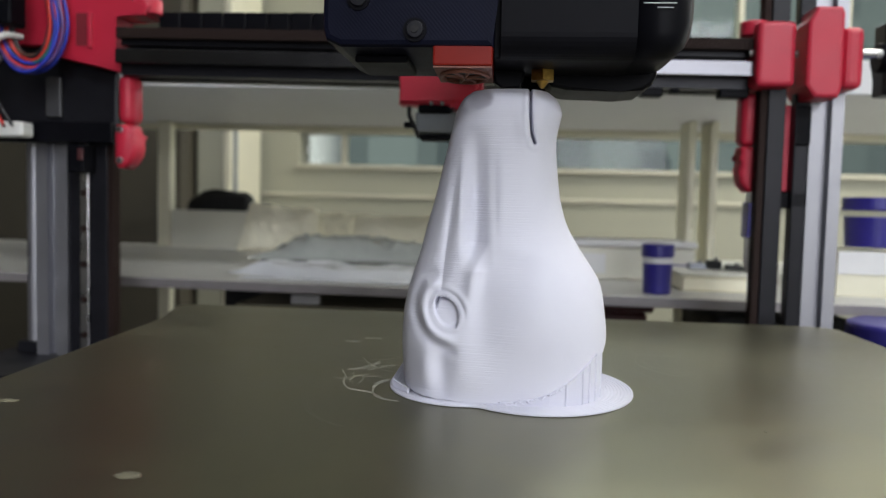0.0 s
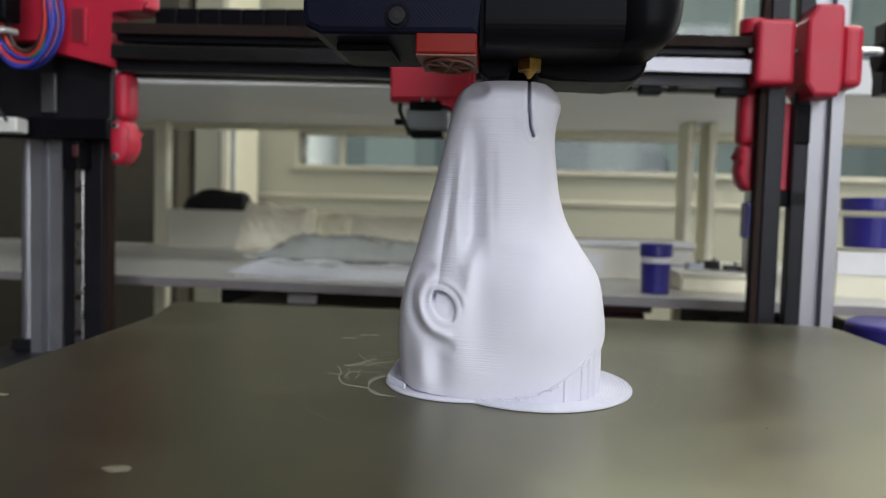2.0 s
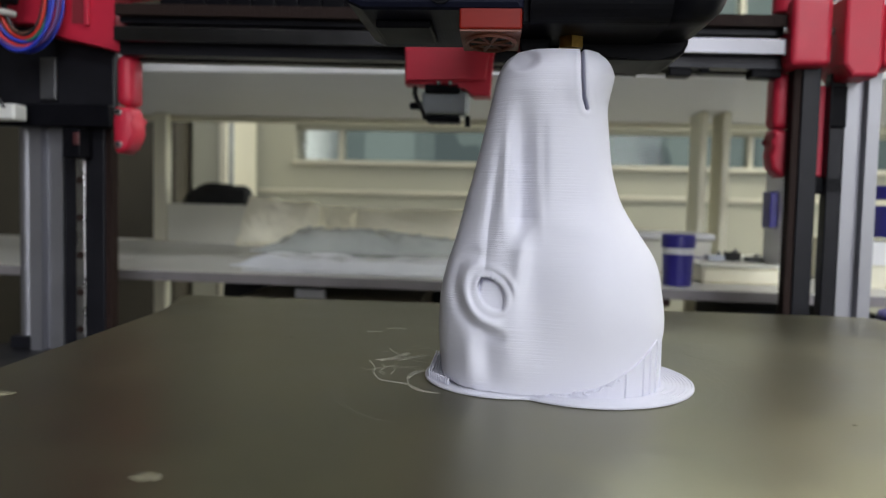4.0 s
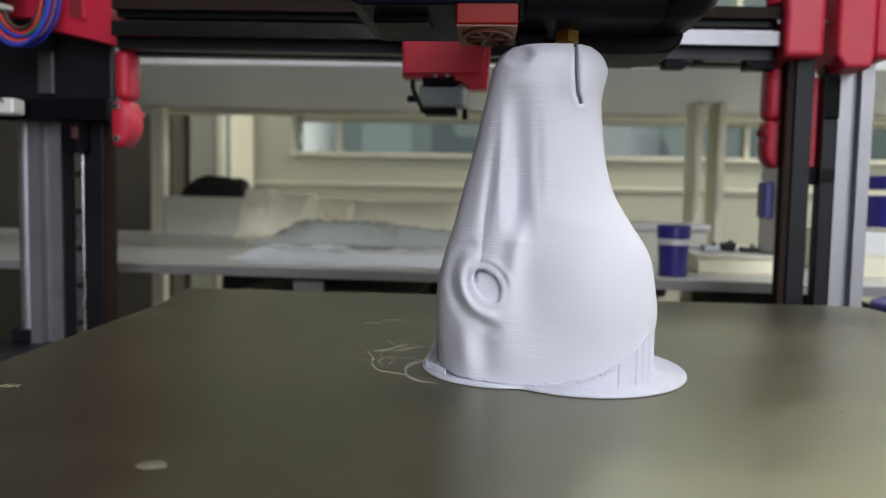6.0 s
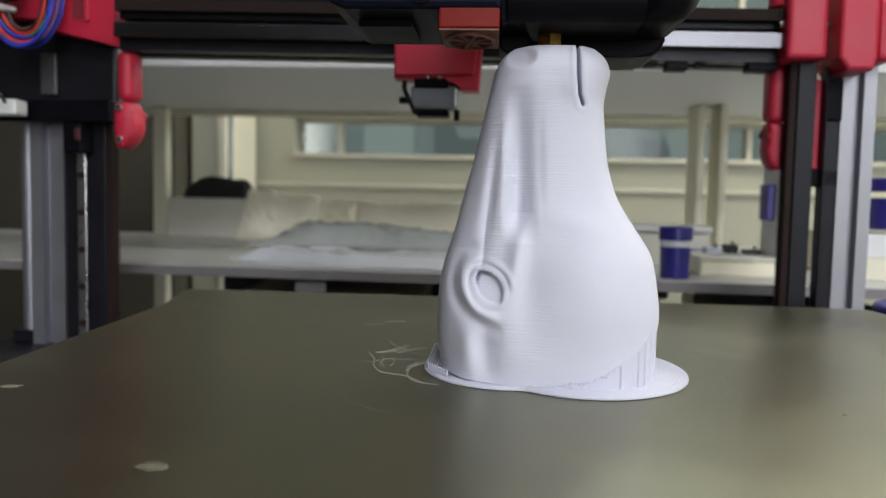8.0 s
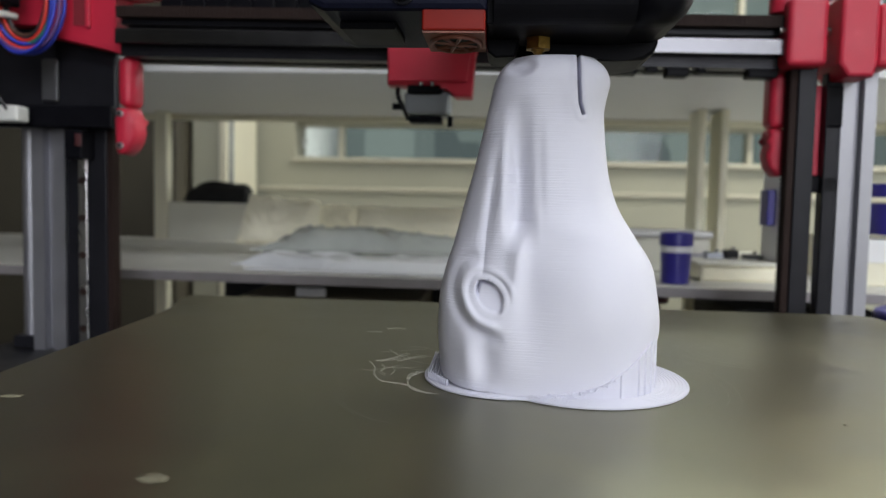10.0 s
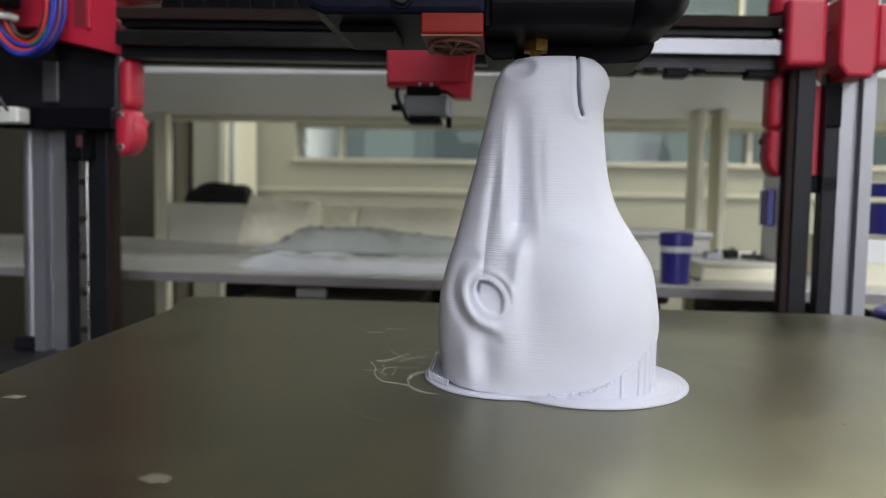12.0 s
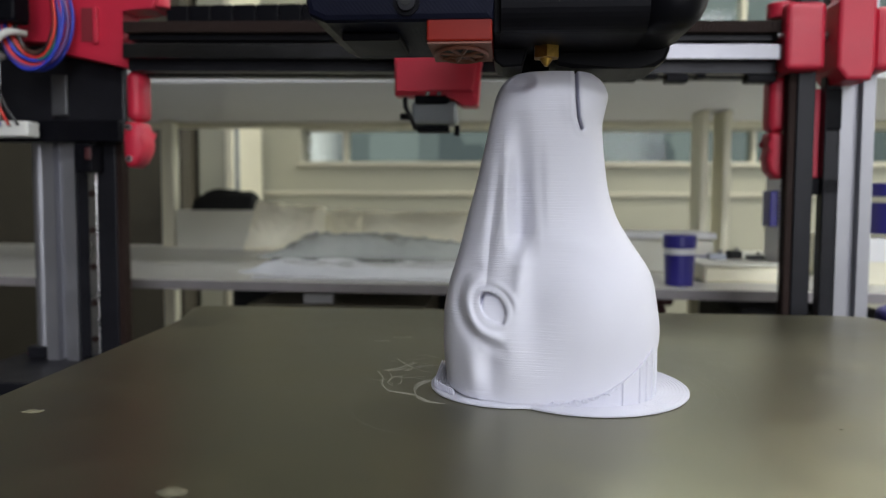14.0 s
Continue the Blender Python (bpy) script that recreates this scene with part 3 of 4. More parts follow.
    me = bpy.data.meshes.new("horse_head_model")
    me.from_pydata([tuple(v) for v in verts], [], faces)
    me.materials.append(PLA)
    me.shade_smooth()
    return me


horse = tagged(new("horse_head_model", horse_mesh()), "white printed horse head, muzzle up, half finished on the bed", "printed model")


def brim_outline(shrink):
    pts = []
    for k in range(96):
        a = 2 * math.pi * k / 96
        best = 0
        for cx, cy, rx, ry in ((-0.004, 0.0325, 0.0275, 0.0335), (0.020, 0.030, 0.0325, 0.0375)):
            # distance from the middle of the brim to the edge of each lobe
            dx, dy = math.cos(a), math.sin(a)
            mx, my = 0.008 - cx, 0.031 - cy
            qa = (dx / (rx - shrink)) ** 2 + (dy / (ry - shrink)) ** 2
            qb = 2 * (mx * dx / (rx - shrink) ** 2 + my * dy / (ry - shrink) ** 2)
            qc = (mx / (rx - shrink)) ** 2 + (my / (ry - shrink)) ** 2 - 1
            disc = qb * qb - 4 * qa * qc
            if disc > 0:
                best = max(best, (-qb + math.sqrt(disc)) / (2 * qa))
        x, y = 0.008 + best * math.cos(a), 0.031 + best * math.sin(a)
        pts.append((x + 0.08 * (y - 0.014) * max(0.0, -math.cos(a)), y))
    return pts


brim = empty("print_brim")
tagged(brim, "thin white brim of ringed plastic lines round the print", "print brim")
part("brim_sheet", prism(brim_outline(0.0), 0.0002, 0.0007, "z"), PLA, brim)
for k in range(9):
    o = [(x, y, 0.00060) for x, y in brim_outline(0.0006 + 0.0011 * k)]
    part("brim_line", tube(o + o[:1], 0.00033, 5), PLA, brim)

sup = empty("support_structure")
tagged(sup, "white ribbed support walls under the jaw of the print", "print support")
RIBS = [(0.0060, 0.0003, 0.0013), (0.0120, 0.0002, 0.0020), (0.0175, 0.0006, 0.0030), (0.0230, 0.0015, 0.0048), (0.0282, 0.0030, 0.0078), (0.0312, 0.0045, 0.0096),
        (0.0336, 0.0062, 0.0116), (0.0358, 0.0084, 0.0136), (0.0380, 0.0117, 0.0158), (0.0402, 0.0172, 0.0185)]
for k, (x, y0, z) in enumerate(RIBS):
    if k in (4, 6, 7, 8, 9):
        part("rib", box(x - 0.00038, x + 0.00038, y0 - 0.0001, 0.058 - y0 * 0.3, 0.0008, z, 0.0002, 1), PLA, sup)


def web(xa, ya, za, xb, yb, zb, thick=0.0009):
    """A thin upright wall whose top rises with the jaw."""
    bm = bmesh.new()
    v = [bm.verts.new(c) for c in ((xa, ya, 0.0006), (xb, yb, 0.0006), (xb, yb, zb), (xa, ya, za), (xa, ya + thick, 0.0006), (xb, yb + thick, 0.0006),
                                   (xb, yb + thick, zb + 0.0004), (xa, ya + thick, za + 0.0004))]
    for f in ((0, 1, 2, 3), (5, 4, 7, 6), (3, 2, 6, 7), (0, 4, 5, 1), (0, 3, 7, 4), (1, 5, 6, 2)):
        bm.faces.new([v[k] for k in f])
    return bm


for (xa, ya, za), (xb, yb, zb) in zip(RIBS, RIBS[1:]):
    part("web", web(xa, ya + 0.0003, za, xb, yb + 0.0003, zb), PLA, sup)
for k in range(9):
    x, y = -0.0282 + 0.00078 * k, 0.0195 - 0.00115 * k
    part("rib", box(x - 0.00018, x + 0.00018, y, 0.052 - y * 0.2, 0.0008, 0.0036 - 0.00016 * k, 0.0001, 1), PLA, sup)
part("web", prism([(-0.0282, 0.0200), (-0.0219, 0.0105), (-0.0215, 0.0110), (-0.0278, 0.0205)], 0.0008, 0.0026, "z"), PLA, sup)
# whiskers of stray plastic along the jaw line
for k in range(44):
    x = 0.002 + 0.024 * k / 43 + rnd.uniform(-0.0004, 0.0004)
    c = min(1.0, abs(x - 0.00825) / 0.0328) ** (1 / 0.74)
    y = 0.031 - 0.030 * math.sqrt(1 - c * c) ** 0.74 - 0.0004 + rnd.uniform(-0.0004, 0.0002)
    z = 0.0007 + float(np.interp(x, [0, 0.009, 0.02, 0.029], [0.0004, 0.0005, 0.0026, 0.0066])) + rnd.uniform(-0.0006, 0.0006)
    part("stray_strand", tube([(x, y, z), (x + rnd.uniform(-0.0006, 0.0009), y - 0.0005, z + rnd.uniform(-0.0005, 0.0003)),
                               (x + rnd.uniform(0.0003, 0.0016), y + 0.0002, z + rnd.uniform(-0.0002, 0.0004))], 0.00015, 5), PLA, sup)

# ---- printer frame ----
def upright(name, x, y, side, label, size=0.03):
    """x: middle of the silver extrusion; side: +1 when the rail lies towards +x of it."""
    u = empty(name, (x, y, 0))
    tagged(u, label, "printer frame", "printer uprights")
    part("extrusion", prism(slot_profile(0, 0, size), -0.052, 0.42, "z", 0.0), ALU, u, "silver slotted aluminium profile")
    def span(p, q):
        return sorted((side * p, side * q))

    part("rail_bed", box(*(span(0.0122, 0.0212) if side > 0 else span(0.0102, 0.0190)), -0.010, 0.013 if side > 0 else -0.002, -0.05, 0.42, 0.0006), BLACKM, u)
    a, b = span(0.0222, 0.0285) if side > 0 else span(0.0191, 0.0202)
    rail = part("linear_rail", box(a, b, -0.014, -0.006, -0.048, 0.42, 0.0006), STEEL if side > 0 else BLACKM, u, "steel linear rail with countersunk holes" if side > 0 else "dark linear rail")
    for k in range(18 if side > 0 else 0):
        part("rail_hole", cyl(((a + b) / 2, -0.0142, -0.036 + 0.025 * k), "y", 0.0024, 0.001, 16), BELT, rail)
    c0, c1 = (0.0288, 0.0420) if side > 0 else (0.0258, 0.0362)
    part("belt_cover", box(*span(c0, c1), -0.014, 0.0, -0.05, 0.42, 0.0006), BLACKM, u, "black anodised inner upright")
    belt = part("belt", box(*span(c1 + 0.0004, c1 + 0.0038), -0.013, -0.004, -0.05, 0.42, 0.0), BELT, u, "brown-black toothed drive belt")
    for k in range(190):
        z = -0.048 + k * 0.0024
        d0, d1 = span(c1 + 0.0039, c1 + 0.0047)
        if k == 0:
            tooth = part("belt_tooth", box(d0, d1, -0.0132, -0.0038, z, z + 0.0012, 0.0), BELT, belt)
        else:
            t = new("belt_tooth", tooth.data)
            t.parent, t.location = belt, (0, 0, k * 0.0024)
    return u


upright("frame_upright", -0.3117, 0.292, 1, "silver aluminium upright with steel rail and belt", 0.023)
upright("frame_upright", 0.1997, 0.258, -1, "silver aluminium upright with black rail cover and belt", 0.0195)
rod = empty("guide_rod", (-0.3302, 0.290, 0))
tagged(rod, "polished round steel guide rod beside the upright", "guide rod")
part("rod", cyl((0, 0, 0.185), "z", 0.0052, 0.468, 32), ALU, rod, smooth=False)
part("rod_clamp", box(-0.009, 0.0065, -0.008, 0.008, -0.0515, -0.043, 0.001), BLACKM, rod)

# gantry beam
beam = empty("gantry_beam", (0, 0.262, 0.1545))
beam.rotation_euler = (0, radians(0.7), 0)
beam.location.z = 0.1530
tagged(beam, "black slotted gantry beam with a steel linear rail", "gantry beam")
part("extrusion", prism(slot_profile(0, 0, 0.030), -0.243, 0.165, "x"), BLACKM, beam)
part("linear_rail", box(-0.243, 0.155, -0.023, -0.0152, -0.0085, 0.0005, 0.0006), DARKSTEEL, beam, "steel linear rail")
belt = part("belt", box(-0.243, 0.16, -0.022, -0.0155, 0.0075, 0.014, 0.0), BELT, beam, "brown toothed belt")
tooth = None
for k in range(170):
    if tooth is None:
        tooth = part("belt_tooth", box(-0.242, -0.2408, -0.0226, -0.0221, 0.0075, 0.014, 0), BELT, belt)
    else:
        t = new("belt_tooth", tooth.data)
        t.parent, t.location = belt, (0.0024 * k, 0, 0)
for x, w, z in ((0.052, 0.020, 0.0042), (0.077, 0.007, 0.0030), (0.089, 0.013, 0.0050), (0.107, 0.005, 0.0026), (0.136, 0.017, 0.0048)):
    part("cable_clip", box(x, x + w, -0.0148, -0.004, -0.0152 - z, -0.0152, 0.0008), BLACKP, beam, "black plastic cable clip")
# cable chain lying on the beam
chain = empty("cable_chain", (0, 0.27, 0.178))
tagged(chain, "black segmented cable chain lying along the gantry beam", "cable chain")
link = None
for k in range(12):
    if link is None:
        link = part("link", box(-0.225, -0.2104, -0.008, 0.008, -0.008, 0.007, 0.001), BLACKP, chain)
    else:
        t = new("link", link.data)
        t.parent, t.location = chain, (0.0148 * k, 0, 0)


def screw(p, parent, r=0.0022, axis="y"):
    s = part("screw", cyl(p, axis, r, 0.002, 16, bevel=0.0003), STEEL, parent, "small steel screw")
    part("socket", cyl((p[0], p[1] - 0.0009, p[2]) if axis == "y" else p, axis, r * 0.5, 0.0006, 6), BLACKM, s)


# red mount at the beam's end beside the wire bundle
ml = empty("gantry_mount", (-0.2550, 0.262, 0.15))
tagged(ml, "red printed gantry mount with a window, screwed to a black plate", "gantry mount", "gantry mounts")
plate = prism([(-0.040, 0.06), (-0.040, 0.004), (0.0, -0.004), (0.012, -0.008), (0.024, -0.006), (0.024, 0.0), (0.006, 0.001),
               (0.006, 0.030), (0.026, 0.030), (0.030, 0.036), (0.006, 0.042), (-0.008, 0.06)], -0.012, 0.010, "y", 0.0012)
part("bracket", plate, REDP, ml)
# flat plate; the recess's shadow is put into its darker red
part("recess_shade", box(-0.0200, -0.0115, -0.0125, -0.0119, 0.010, 0.031, 0.0), mat("shadowed_red_plastic_recess", (0.20, 0.01, 0.02), 0.6), ml)
part("recess_rib", box(-0.0115, -0.0085, -0.0145, -0.0119, 0.0085, 0.031, 0.0006), REDP, ml)
part("side_lug", box(-0.068, -0.0405, -0.004, 0.010, 0.012, 0.060, 0.001), REDP, ml)
part("boss", cyl((0.024, -0.002, 0.037), "z", 0.009, 0.010, 24, bevel=0.001), REDP, ml)
part("arm", box(0.0070, 0.0180, -0.012, 0.006, -0.040, -0.008, 0.005, 3), REDP, ml, smooth=True)
part("arm_clamp", prism([(0.0068, -0.0405), (0.0160, -0.0405), (0.0176, -0.0440), (0.0168, -0.0475), (0.0190, -0.0510), (0.0196, -0.0555), (0.0182, -0.0610),
                         (0.0150, -0.0665), (0.0110, -0.0695), (0.0075, -0.0690), (0.0058, -0.0650), (0.0054, -0.0480)], -0.0125, 0.006, "y", 0.0028), REDP, ml, smooth=True)
screw((0.0100, -0.0130, -0.0440), ml)
screw((0.0100, -0.0130, -0.0640), ml)
mp = empty("motor_plate", (-0.2935, 0.268, 0.13))
tagged(mp, "black flat plate behind the red gantry mount", "mounting plate")
part("plate", box(-0.05, 0.036, 0.0, 0.006, -0.032, 0.095, 0.001), BLACKM, mp)
part("clamp", box(-0.05, 0.036, -0.006, -0.0005, -0.032, -0.018, 0.001), BLACKP, mp)
part("spacer", box(-0.012, -0.001, -0.004, -0.0005, -0.015, 0.012, 0.001), mat("dark_grey_metal", (0.07, 0.07, 0.075), 0.4, metal=0.3), mp)
part("slider", box(0.004, 0.016, -0.006, 0.02, -0.052, -0.033, 0.001), BLACKP, mp)
# red cap whose shade is put into a darker red
part("end_cap", box(0.0125, 0.0165, -0.008, -0.0062, -0.044, -0.036, 0.0006), DARKRED, mp, "red plastic end cap")
# connector and wires
con = empty("connector", (-0.325, 0.246, 0.1055))
tagged(con, "white plastic wire connector on the black plate", "connector")
part("housing", box(-0.018, 0.018, -0.005, 0.008, -0.006, 0.004, 0.0015), WHITEC, con)
for k in range(4):
    part("pin", cyl((-0.012 + 0.006 * k, -0.0052, 0.001), "y", 0.0012, 0.0012, 10), STEEL, con)
plug = empty("cable_plug", (-0.3125, 0.232, 0.186))
tagged(plug, "black square cable plug hanging by the wires", "cable plug")
part("housing", box(-0.011, 0.010, -0.008, 0.008, -0.018, 0.02, 0.0015), BLACKP, plug)
part("opening", box(-0.004, 0.006, -0.0083, -0.0078, -0.004, 0.008, 0.0), FABRIC, plug)
bundle = empty("wire_bundle", (-0.2895, 0.24, 0.1535))
tagged(bundle, "looped bundle of coloured wires with a white tie", "wires")
cols = ["blue", "red", "brown", "red", "black", "blue", "red", "green", "purple", "brown", "purple", "red", "blue", "red", "black", "blue"]
for k, cname in enumerate(cols):
    # each wire hangs in a loop of its own width
    j, dy = k % 5, -0.0026 * (k // 5) + rnd.uniform(-0.0009, 0.0009)
    rx, rz = 0.0215 - 0.0021 * j + rnd.uniform(-0.0008, 0.0008), 0.0295 - 0.0024 * j + rnd.uniform(-0.001, 0.001)
    cx = -0.008 + rnd.uniform(-0.0012, 0.0012)
    loop = [(cx + rx * math.cos(radians(w)), dy + 0.0012 * math.sin(radians(2 * w + 50 * k)), 0.0165 + rz * math.sin(radians(w))) for w in range(190, 381, 19)]
    part("wire", tube([(cx - rx * 0.9, dy, 0.062), (cx - rx * 1.02, dy, 0.036)] + loop + [(cx + rx * 0.75, dy, 0.042), (cx + rx * 0.3, dy, 0.064)], 0.00115, 8),
         WIRES[cname], bundle, cname + " insulated wire", True)
for k, cname in enumerate(["blue", "blue", "red", "black"]):
    part("wire", tube([(-0.036 - 0.001 * k, -0.002, 0.03), (-0.041 + 0.001 * k, -0.004, 0.0), (-0.043 + 0.004 * k, -0.004, -0.03), (-0.040 + 0.006 * k, -0.002, -0.047)], 0.0009, 8),
         WIRES[cname], bundle, cname + " insulated wire", True)
part("cable_tie", tube([(-0.033, 0.002, -0.004), (-0.031, -0.012, -0.001), (-0.021, -0.012, 0.008), (-0.018, 0.002, 0.010)], 0.0022, 8), WHITEC, bundle, "white nylon cable tie", True)

# red mount at the other end
mr_ = empty("gantry_mount", (0.178, 0.242, 0.155))
tagged(mr_, "red printed gantry mount of three blocks on a steel shaft", "gantry mount", "gantry mounts")
part("end_block", box(-0.026, -0.004, -0.010, 0.03, -0.019, 0.019, 0.003, 3), REDP, mr_)
part("boss", cyl((-0.024, 0.006, 0.017), "z", 0.008, 0.009, 24, bevel=0.001), REDP, mr_)
part("middle_block", prism([(0.0, -0.019), (0.005, -0.026), (0.0185, -0.026), (0.0205, -0.020), (0.0205, 0.0225), (0.0185, 0.026), (0.005, 0.026), (0.0, 0.017)], -0.016, 0.02, "y", 0.002), REDP, mr_)
part("outer_block", box(0.0225, 0.0345, -0.010, 0.02, -0.020, 0.016, 0.004, 3), REDP, mr_)
part("shaft", cyl((0.01, 0.0, 0.002), "x", 0.0025, 0.076, 16), STEEL, mr_, "steel shaft")
part("arm", box(-0.0265, -0.0135, 0.012, 0.028, -0.052, -0.0195, 0.004, 3), REDP, mr_, smooth=True)
part("arm_clamp", prism([(-0.0255, -0.0525), (-0.0140, -0.0525), (-0.0135, -0.0750), (-0.0165, -0.0805), (-0.0210, -0.0805), (-0.0255, -0.0755), (-0.0270, -0.0680),
                         (-0.0262, -0.0625), (-0.0245, -0.0595), (-0.0265, -0.0560)], 0.012, 0.028, "y", 0.0025), REDP, mr_, smooth=True)
part("inner_bar", box(-0.0035, 0.0015, 0.008, 0.014, -0.080, -0.0275, 0.0008), REDP, mr_)
part("slider", box(-0.006, 0.012, 0.006, 0.02, -0.09, -0.08, 0.001), BLACKP, mr_)
part("slider", box(0.0016, 0.012, 0.004, 0.02, -0.052, -0.028, 0.001), BLACKP, mr_)
mot = empty("motor", (0.234, 0.255, 0.157))
tagged(mot, "black round motor beside the red gantry mount", "motor")
part("body", cyl((0.014, 0, 0), "x", 0.021, 0.026, 36, bevel=0.002), BLACKM, mot, smooth=False)
part("hub", cyl((-0.002, 0, 0), "x", 0.009, 0.006, 24, bevel=0.001), BLACKP, mot)
part("bracket", box(0.0, 0.02, 0.0, 0.015, -0.022, 0.022, 0.001), BLACKM, mot)

# ---- tool head: its origin is the nozzle's tip ----
tool = empty("extruder", (0.0165, 0.024, 0.1008))
tagged(tool, "black extruder unit with red fan and brass nozzle", "extruder")
cover = part("front_cover", prism([(-0.0655, 0.075), (-0.0655, 0.014), (-0.0645, 0.0105), (-0.060, 0.0085), (-0.0135, 0.0085), (-0.0135, 0.03), (-0.004, 0.05), (-0.004, 0.075)],
                                  -0.025, 0.03, "y", 0.0018), NAVYP, tool, "navy-black printed cover with diagonal lines")
for x, z in ((-0.0372, 0.0133), (-0.0545, 0.0225)):
    part("screw_recess", cyl((x, -0.0252, z), "y", 0.0036, 0.0008, 24), BLACKP, cover)
    sc = part("screw", cyl((x, -0.0258, z), "y", 0.0026, 0.0016, 20, bevel=0.0003), BLACKM, cover, "black socket screw")
    part("socket", cyl((x, -0.0266, z), "y", 0.0013, 0.0005, 6), FABRIC, sc)
def shell(y0, z0, r, n=8):
    """Outline across the housing: rounded where front and underside meet."""
    return [(0.012, 0.075), (y0, 0.075)] + [(y0 + r - r * math.cos(k * math.pi / 2 / n), z0 + r - r * math.sin(k * math.pi / 2 / n)) for k in range(n + 1)] + [(0.012, z0)]


part("motor_housing", prism(shell(-0.0245, 0.0060, 0.0070), -0.0115, 0.0285, "x"), BLACKP, tool, "smooth black motor housing")
bm = bmesh.new()
rings = []
for k in range(8):
    a, r = k * math.pi / 2 / 7, 0.0115
    x = 0.0288 if k == 0 else 0.0468 - r + r * math.sin(a)
    inset = r * (1 - math.cos(a)) if k else 0.0
    rings.append([bm.verts.new((x, y + (inset if y < 0 else 0), z + (inset if z < 0.03 else 0))) for y, z in shell(-0.0240, 0.0064, 0.0070)])
for p, q in zip(rings, rings[1:]):
    for k in range(len(p)):
        bm.faces.new((p[k], p[(k + 1) % len(p)], q[(k + 1) % len(p)], q[k]))
bm.faces.new(rings[0])
bm.faces.new(rings[-1][::-1])
part("housing_cap", bm, BLACKP, tool, smooth=True)
# black filler added to keep background light out of the gap
part("gap_filler", box(-0.0137, -0.0112, -0.019, 0.03, 0.0060, 0.075, 0.0005), BLACKP, tool)
part("scuff", box(0.030, 0.0395, -0.0244, -0.02405, 0.0215, 0.0217, 0.0), LABEL, tool, "pale scratch on the housing")
part("scuff", box(0.034, 0.0385, -0.0244, -0.02405, 0.0202, 0.0204, 0.0), LABEL, tool, "pale scratch on the housing")
part("lower_guard", prism([(0.0030, 0.0120), (0.0036, 0.0050), (0.0060, 0.0022), (0.0110, 0.0012), (0.0300, 0.0008), (0.0365, 0.0014), (0.0395, 0.0034), (0.0408, 0.0065), (0.0408, 0.0130)], 0.0085, 0.034, "y", 0.0012), BLACKP, tool, smooth=False)
part("back_duct", prism([(-0.056, 0.0125), (-0.050, 0.0092), (-0.024, 0.0088), (-0.016, 0.0125)], 0.0, 0.028, "y", 0.001), BLACKP, tool)
part("duct_lip", box(-0.058, -0.041, -0.012, 0.012, 0.0060, 0.0084, 0.0006), BLACKP, tool)
fan = part("fan", box(-0.0318, -0.0138, -0.024, 0.004, 0.0030, 0.0095, 0.0006), REDFAN, tool, "red translucent fan housing")
part("fan_ring", tube([(-0.0228 + 0.0072 * math.cos(k * math.pi / 12), -0.010 + 0.011 * math.sin(k * math.pi / 12), 0.0021) for k in range(25)], 0.0008, 6), TAN, fan)
for k in range(4):
    a = k * math.pi / 4 + 0.3
    part("fan_spoke", tube([(-0.0228 - 0.007 * math.cos(a), -0.010 - 0.011 * math.sin(a), 0.0020), (-0.0228 + 0.007 * math.cos(a), -0.010 + 0.011 * math.sin(a), 0.0020)], 0.0006, 5), TAN, fan)
# flat black disc; the dark inside the fan is put into its colour
part("fan_dark_disc", cyl((-0.0228, -0.010, 0.0023), "z", 0.0066, 0.0004, 28), FABRIC, fan)
part("fan_frame", box(-0.0316, -0.014, -0.0238, 0.0038, 0.0024, 0.0029, 0.0), TAN, fan)
part("heater_block", box(-0.010, 0.0115, -0.003, 0.014, 0.0067, 0.016, 0.001), BLACKM, tool)
part("part_duct", prism([(-0.0140, 0.0052), (-0.0134, 0.0022), (-0.0110, 0.0004), (-0.0050, 0.0008), (-0.0030, 0.008), (-0.0140, 0.008)], 0.002, 0.02, "y", 0.0006), BLACKP, tool)
# black backing added to block the bright gap beside the nozzle
part("dark_backing", box(-0.0128, 0.0042, 0.0205, 0.0260, 0.0014, 0.0120, 0.0008), BLACKP, tool)
bm = cyl((0.0022, 0, 0.0045), "z", 0.0041, 0.0040, 6)
cyl((0.0022, 0, 0.0013), "z", 0.0005, 0.0023, 16, 0.0022, bm=bm)
part("nozzle", bm, BRASS, tool, "brass hexagonal nozzle")
part("arm", box(-0.03, 0.01, 0.03, 0.19, 0.062, 0.075, 0.001), BLACKM, tool)

# carriage on the beam
car = empty("beam_carriage", (-0.036, 0.235, 0.139))
tagged(car, "red tapered carriage bracket with a grey sensor on the beam", "carriage")
part("bracket", prism([(-0.0215, -0.0175), (0.012, -0.0185), (0.0175, -0.0240), (0.0272, -0.0240), (0.0285, 0.0), (0.0310, 0.012), (0.0285, 0.016), (-0.0215, 0.016), (-0.0215, 0.0)], -0.012, 0.003, "y", 0.001), REDP, car)
part("face", prism([(-0.0205, -0.016), (0.0240, -0.0155), (0.0265, 0.003), (0.0, 0.008), (-0.0205, 0.001)], -0.0145, -0.0122, "y", 0.0005), REDP, car)
part("back_plate", box(-0.02, 0.02, 0.0032, 0.006, -0.0015, 0.03, 0.001), BLACKM, car)
part("sensor_body", box(-0.012, 0.0150, -0.010, 0.006, -0.0345, -0.021, 0.002), GREYP, car, "grey metal sensor body")
part("sensor_top", box(-0.010, 0.010, -0.012, 0.004, -0.0225, -0.0165, 0.001), BLACKP, car)
part("sensor_base", box(-0.009, 0.010, -0.0105, 0.004, -0.0385, -0.035, 0.0008), BLACKP, car)
